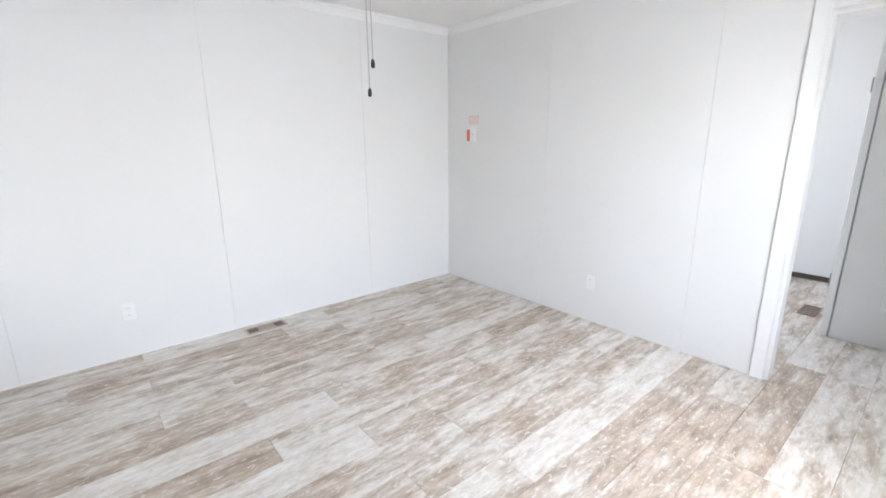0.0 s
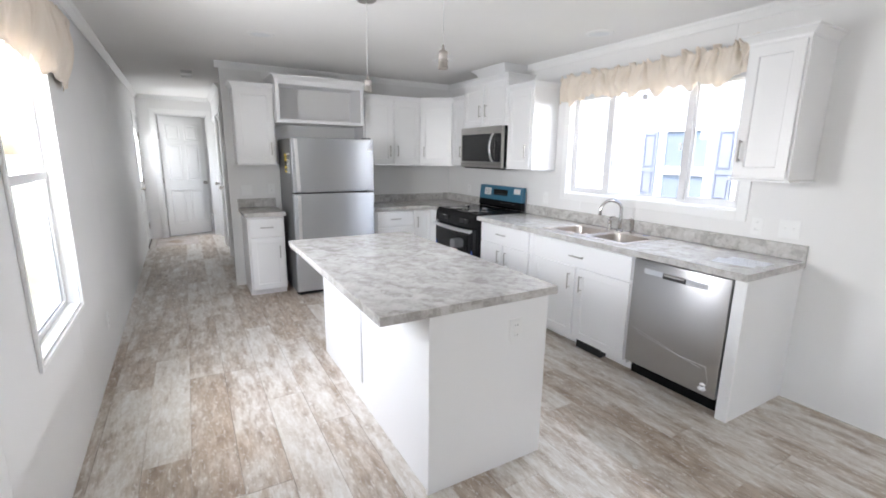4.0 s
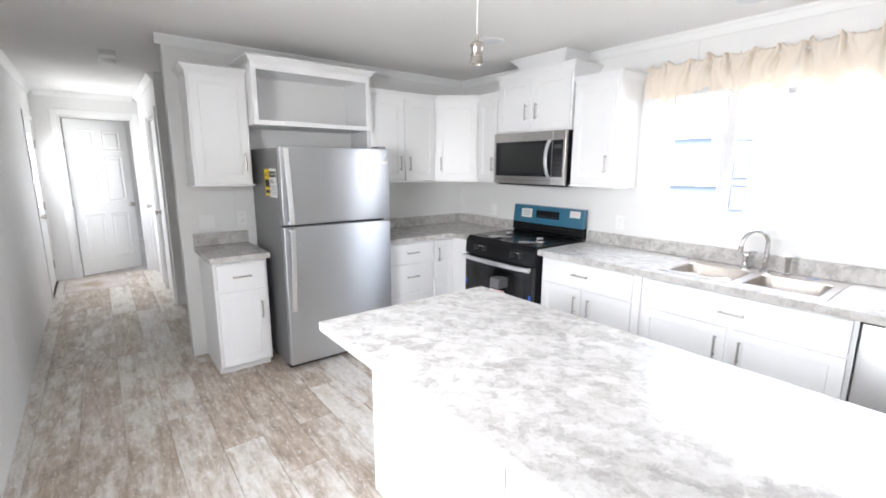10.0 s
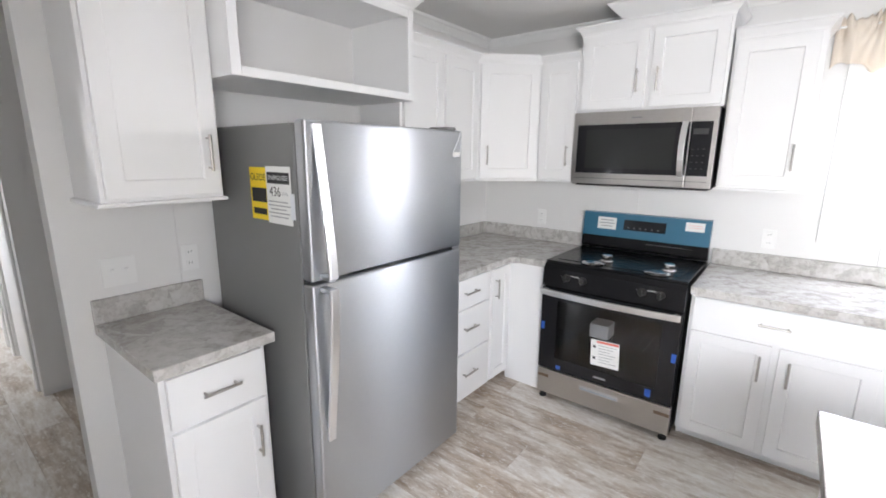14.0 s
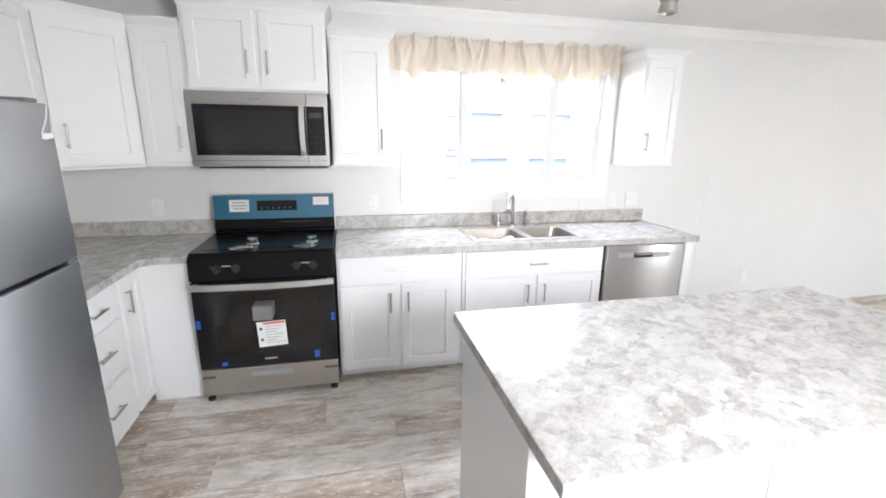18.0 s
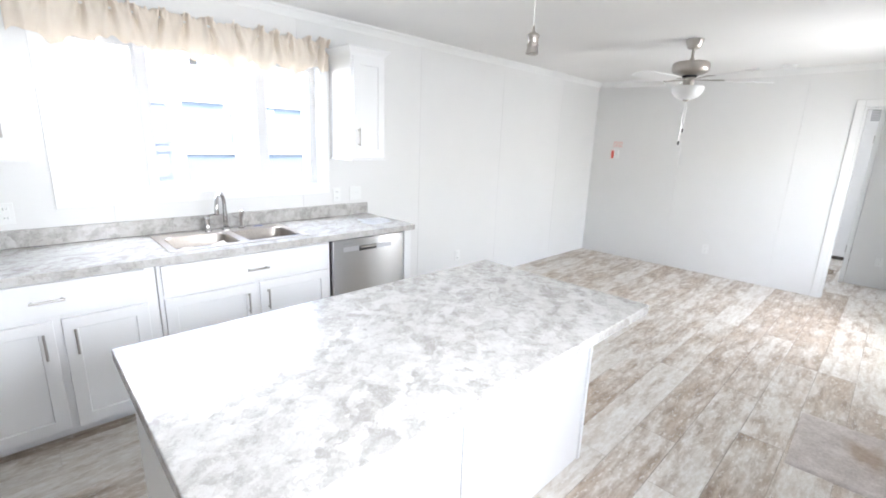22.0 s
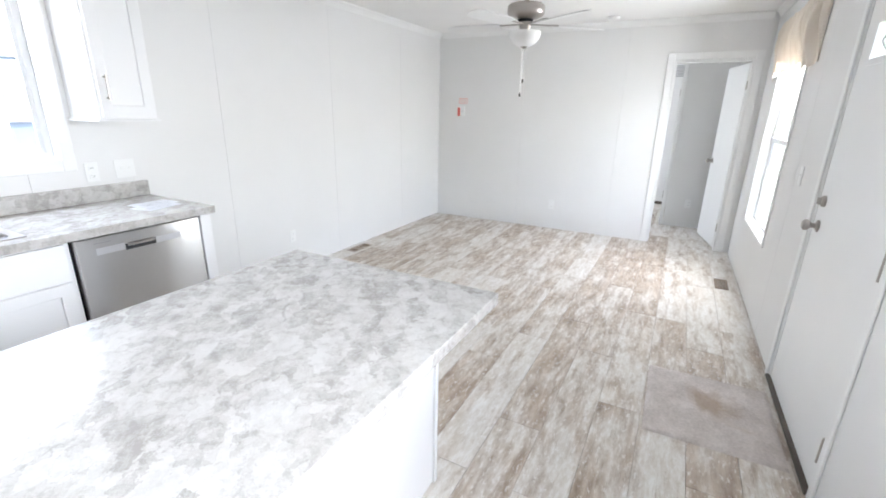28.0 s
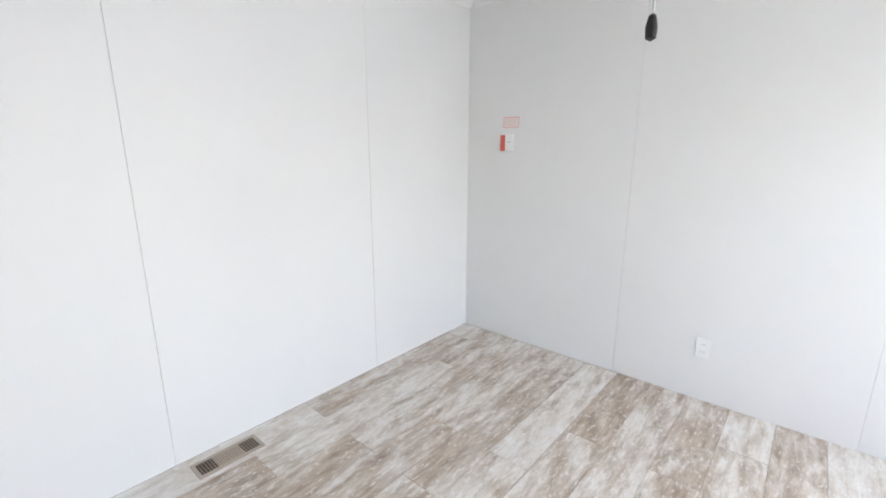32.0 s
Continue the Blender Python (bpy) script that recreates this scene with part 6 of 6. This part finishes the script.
for cx, cy, lbl in ((-9.37, -3.075, "white smoke detector on the hall ceiling"), (-0.30, -2.22, "white smoke detector on the living room ceiling")):
    r = thing("smoke_detector", lbl, "smoke detector", at(cx, cy, H))
    part("base", lathe([(0, -0.001), (0.066, -0.001), (0.066, -0.012), (0, -0.012)], 30), M_PLATE, r)
    part("cover", lathe([(0.062, -0.0125), (0.060, -0.026), (0.045, -0.036), (0.020, -0.038), (0, -0.038)], 30), M_PLATE, r, smooth=True)
al = thing("gas_alarm", "square white gas alarm on the hall ceiling", "alarm", at(-9.03, -3.085, H))
part("base", box(-0.075, 0.075, -0.06, 0.06, -0.012, -0.001, 0.003, 2), M_PLATE, al)
part("cover", box(-0.070, 0.070, -0.055, 0.055, -0.040, -0.0125, 0.008, 3), M_PLATE, al)
part("vent_slot", box(-0.071, -0.069, -0.035, 0.035, -0.030, -0.022), M_GREYINK, al)
gr = thing("return_grille", "grey return-air grille high in the bedroom passage", "air grille", at(XBED, -2.95, 2.10, -90))
part("frame", box(-0.2, 0.2, -0.010, -0.001, -0.10, 0.10, 0.002), M_TRIM, gr)
for k in range(8):
    part("slat", box(-0.18, 0.18, -0.014, -0.0105, -0.085 + 0.022 * k, -0.073 + 0.022 * k), M_GREYINK, gr)

# sign and thermostat box on the end wall
sg = thing("safety_notice", "small red and white printed notice on the end wall", "notice", ME @ at(0.37, 0, 0))
part("card", box(-0.062, 0.062, -0.0022, -0.0006, 1.54, 1.61), M_PAPER, sg)
for a, b, c, d in ((-0.062, 0.062, 1.602, 1.61), (-0.062, 0.062, 1.54, 1.546), (-0.062, -0.056, 1.546, 1.602), (0.056, 0.062, 1.546, 1.602)):
    part("border", box(a, b, -0.0030, -0.0023, c, d), M_PINK, sg)
for k in range(3):
    part("print_line", box(-0.045, 0.045, -0.0030, -0.0023, 1.588 - 0.015 * k, 1.592 - 0.015 * k), M_PINK, sg)
ts = thing("thermostat", "white wall thermostat with a red printed tag", "thermostat", ME @ at(0.355, 0, 1.445))
part("case", box(-0.045, 0.045, -0.022, -0.0008, -0.06, 0.06, 0.005, 2), M_PLATE, ts)
part("red_tag", box(-0.056, -0.016, -0.0245, -0.0222, -0.062, 0.045, 0.001), M_RED, ts)
part("dial_slot", box(0.0, 0.03, -0.0232, -0.0221, -0.004, 0.0), M_GREYINK, ts)

# ---------- outside ----------
tagged(part("ground", box(-300, 300, -300, 300, -0.72, -0.70), M_GROUND), "pale gravel and grass around the house", "ground", kind="structure")
nh = thing("neighbour_house", "white-sided neighbouring house with blue shutters", "house", at(-5.5, 4.6, -0.7))
NW = [(-2.55, -1.77, 1.47, 2.68), (1.29, 2.03, 1.47, 2.70), (2.42, 3.24, 1.47, 2.70)]
bm = bmesh.new()
z = 0.0
while z < 3.7:
    for a, b, v0, v1 in holes_rects(-9.0, 9.0, z, z + 0.15, [q for q in NW]):
        vs = [bm.verts.new(p) for p in ((a, -0.012, v0), (b, -0.012, v0), (b, 0.0, v1), (a, 0.0, v1))]
        bm.faces.new(vs)
        vs2 = [bm.verts.new(p) for p in ((a, 0.0, v0), (b, 0.0, v0), (b, -0.012, v0), (a, -0.012, v0))]
        bm.faces.new(vs2)
    z += 0.15
part("siding", bm, M_SIDING, nh, "white lap siding")
part("wall", box(-9.0, 9.0, 0.03, 4.0, 0.0, 3.75), M_SIDING, nh)
part("roof", prism([(-0.35, 3.75), (2.0, 4.6), (4.35, 3.75)], -9.4, 9.4, 'x'), M_ROOF, nh)
for a, b, v0, v1 in NW:
    w_ = part("window", box(a, b, 0.005, 0.028, v0, v1), M_FARPANE, nh, "window pane with the reflected sky put into its blue")
    for q in ((a - 0.09, a, v0 - 0.09, v1 + 0.09), (b, b + 0.09, v0 - 0.09, v1 + 0.09), (a, b, v0 - 0.09, v0), (a, b, v1, v1 + 0.09), (a, b, v0 + 0.44, v0 + 0.58)):
        part("frame", box(q[0], q[1], -0.03, 0.004, q[2], q[3]), M_TRIM, w_)
for s0, s1 in ((-3.00, -2.71), (-1.61, -1.31), (0.81, 1.11), (3.41, 3.70)):
    sh = part("shutter", box(s0, s1, -0.045, -0.013, 1.50, 2.70, 0.004), M_SHUTTER, nh, "blue panelled shutter")
    for v in ((1.56, 1.95), (2.05, 2.64)):
        bm = bmesh.new()
        plate(s0 + 0.045, s1 - 0.045, v[0], v[1], [(s0 + 0.057, s1 - 0.057, v[0] + 0.012, v[1] - 0.012)], -0.058, -0.0455, 'y', bm)
        part("panel", bm, M_DARKBLUE, sh, "shutter panel moulding with its shade put into the dark blue")
for a, b, v0, v1 in ((1.60, 1.90, 2.17, 2.54), (1.90, 2.03, 2.55, 2.70), (-1.93, -1.77, 2.53, 2.68), (2.44, 2.74, 2.53, 2.66), (2.69, 2.96, 2.14, 2.39)):
    part("sticker", box(a, b, 0.002, 0.0045, v0, v1), M_PAPER, nh, "white factory sticker on the pane")

# ---------- floor planks ----------
fl = thing("floor", "whitewashed weathered-oak plank vinyl floor", "floor", kind="structure")
part("underlay", box(-11.99, XBED, -3.95, 0.0, -0.06, -0.004), M_JOINT, fl)
PW, PL = 0.2055, 1.27
rng = random.Random(4)
plank_meshes = {}


def plank(x0, x1, y0, y1):
    key = (round(x1 - x0, 3), round(y1 - y0, 3))
    if key not in plank_meshes:
        w, h = key
        b = bmesh.new()
        g = 0.0004
        lo = [b.verts.new(p) for p in ((g, g, -0.004), (w - g, g, -0.004), (w - g, h - g, -0.004), (g, h - g, -0.004))]
        e = 0.0012
        hi = [b.verts.new(p) for p in ((e, e, 0), (w - e, e, 0), (w - e, h - e, 0), (e, h - e, 0))]
        b.faces.new(hi)
        for k in range(4):
            b.faces.new((lo[k], lo[(k + 1) % 4], hi[(k + 1) % 4], hi[k]))
        me = bpy.data.meshes.new("plank")
        b.to_mesh(me)
        b.free()
        me.materials.append(M_PLANK)
        plank_meshes[key] = me
    ob = new("plank", plank_meshes[key])
    ob.parent = fl
    ob.location = (x0, y0, 0)


row = 0
y = -3.29 - 3 * PW
while y < -0.01:
    y0, y1 = y, min(y + PW, -0.001)
    shift = (0.57 * row + 0.13 * (row % 3)) % 1.0 * PL
    if abs(y + 3.0845) < 0.01:
        shift = (-6.0 + 11.99) % PL
    x = -11.99 + shift - PL
    while x < XBED:
        a, b = max(x, -11.99), min(x + PL, XBED if y < -1.6 else -0.005)
        if b - a > 0.03:
            plank(a, b, y0, y1)
        x += PL
    y += PW
    row += 1
tagged(part("carpet_far_room", box(-15.2, -11.99, -4.0, 0.0, -0.06, -0.002), M_CARPET), "grey carpet of the room past the hall", "carpet", kind="structure")
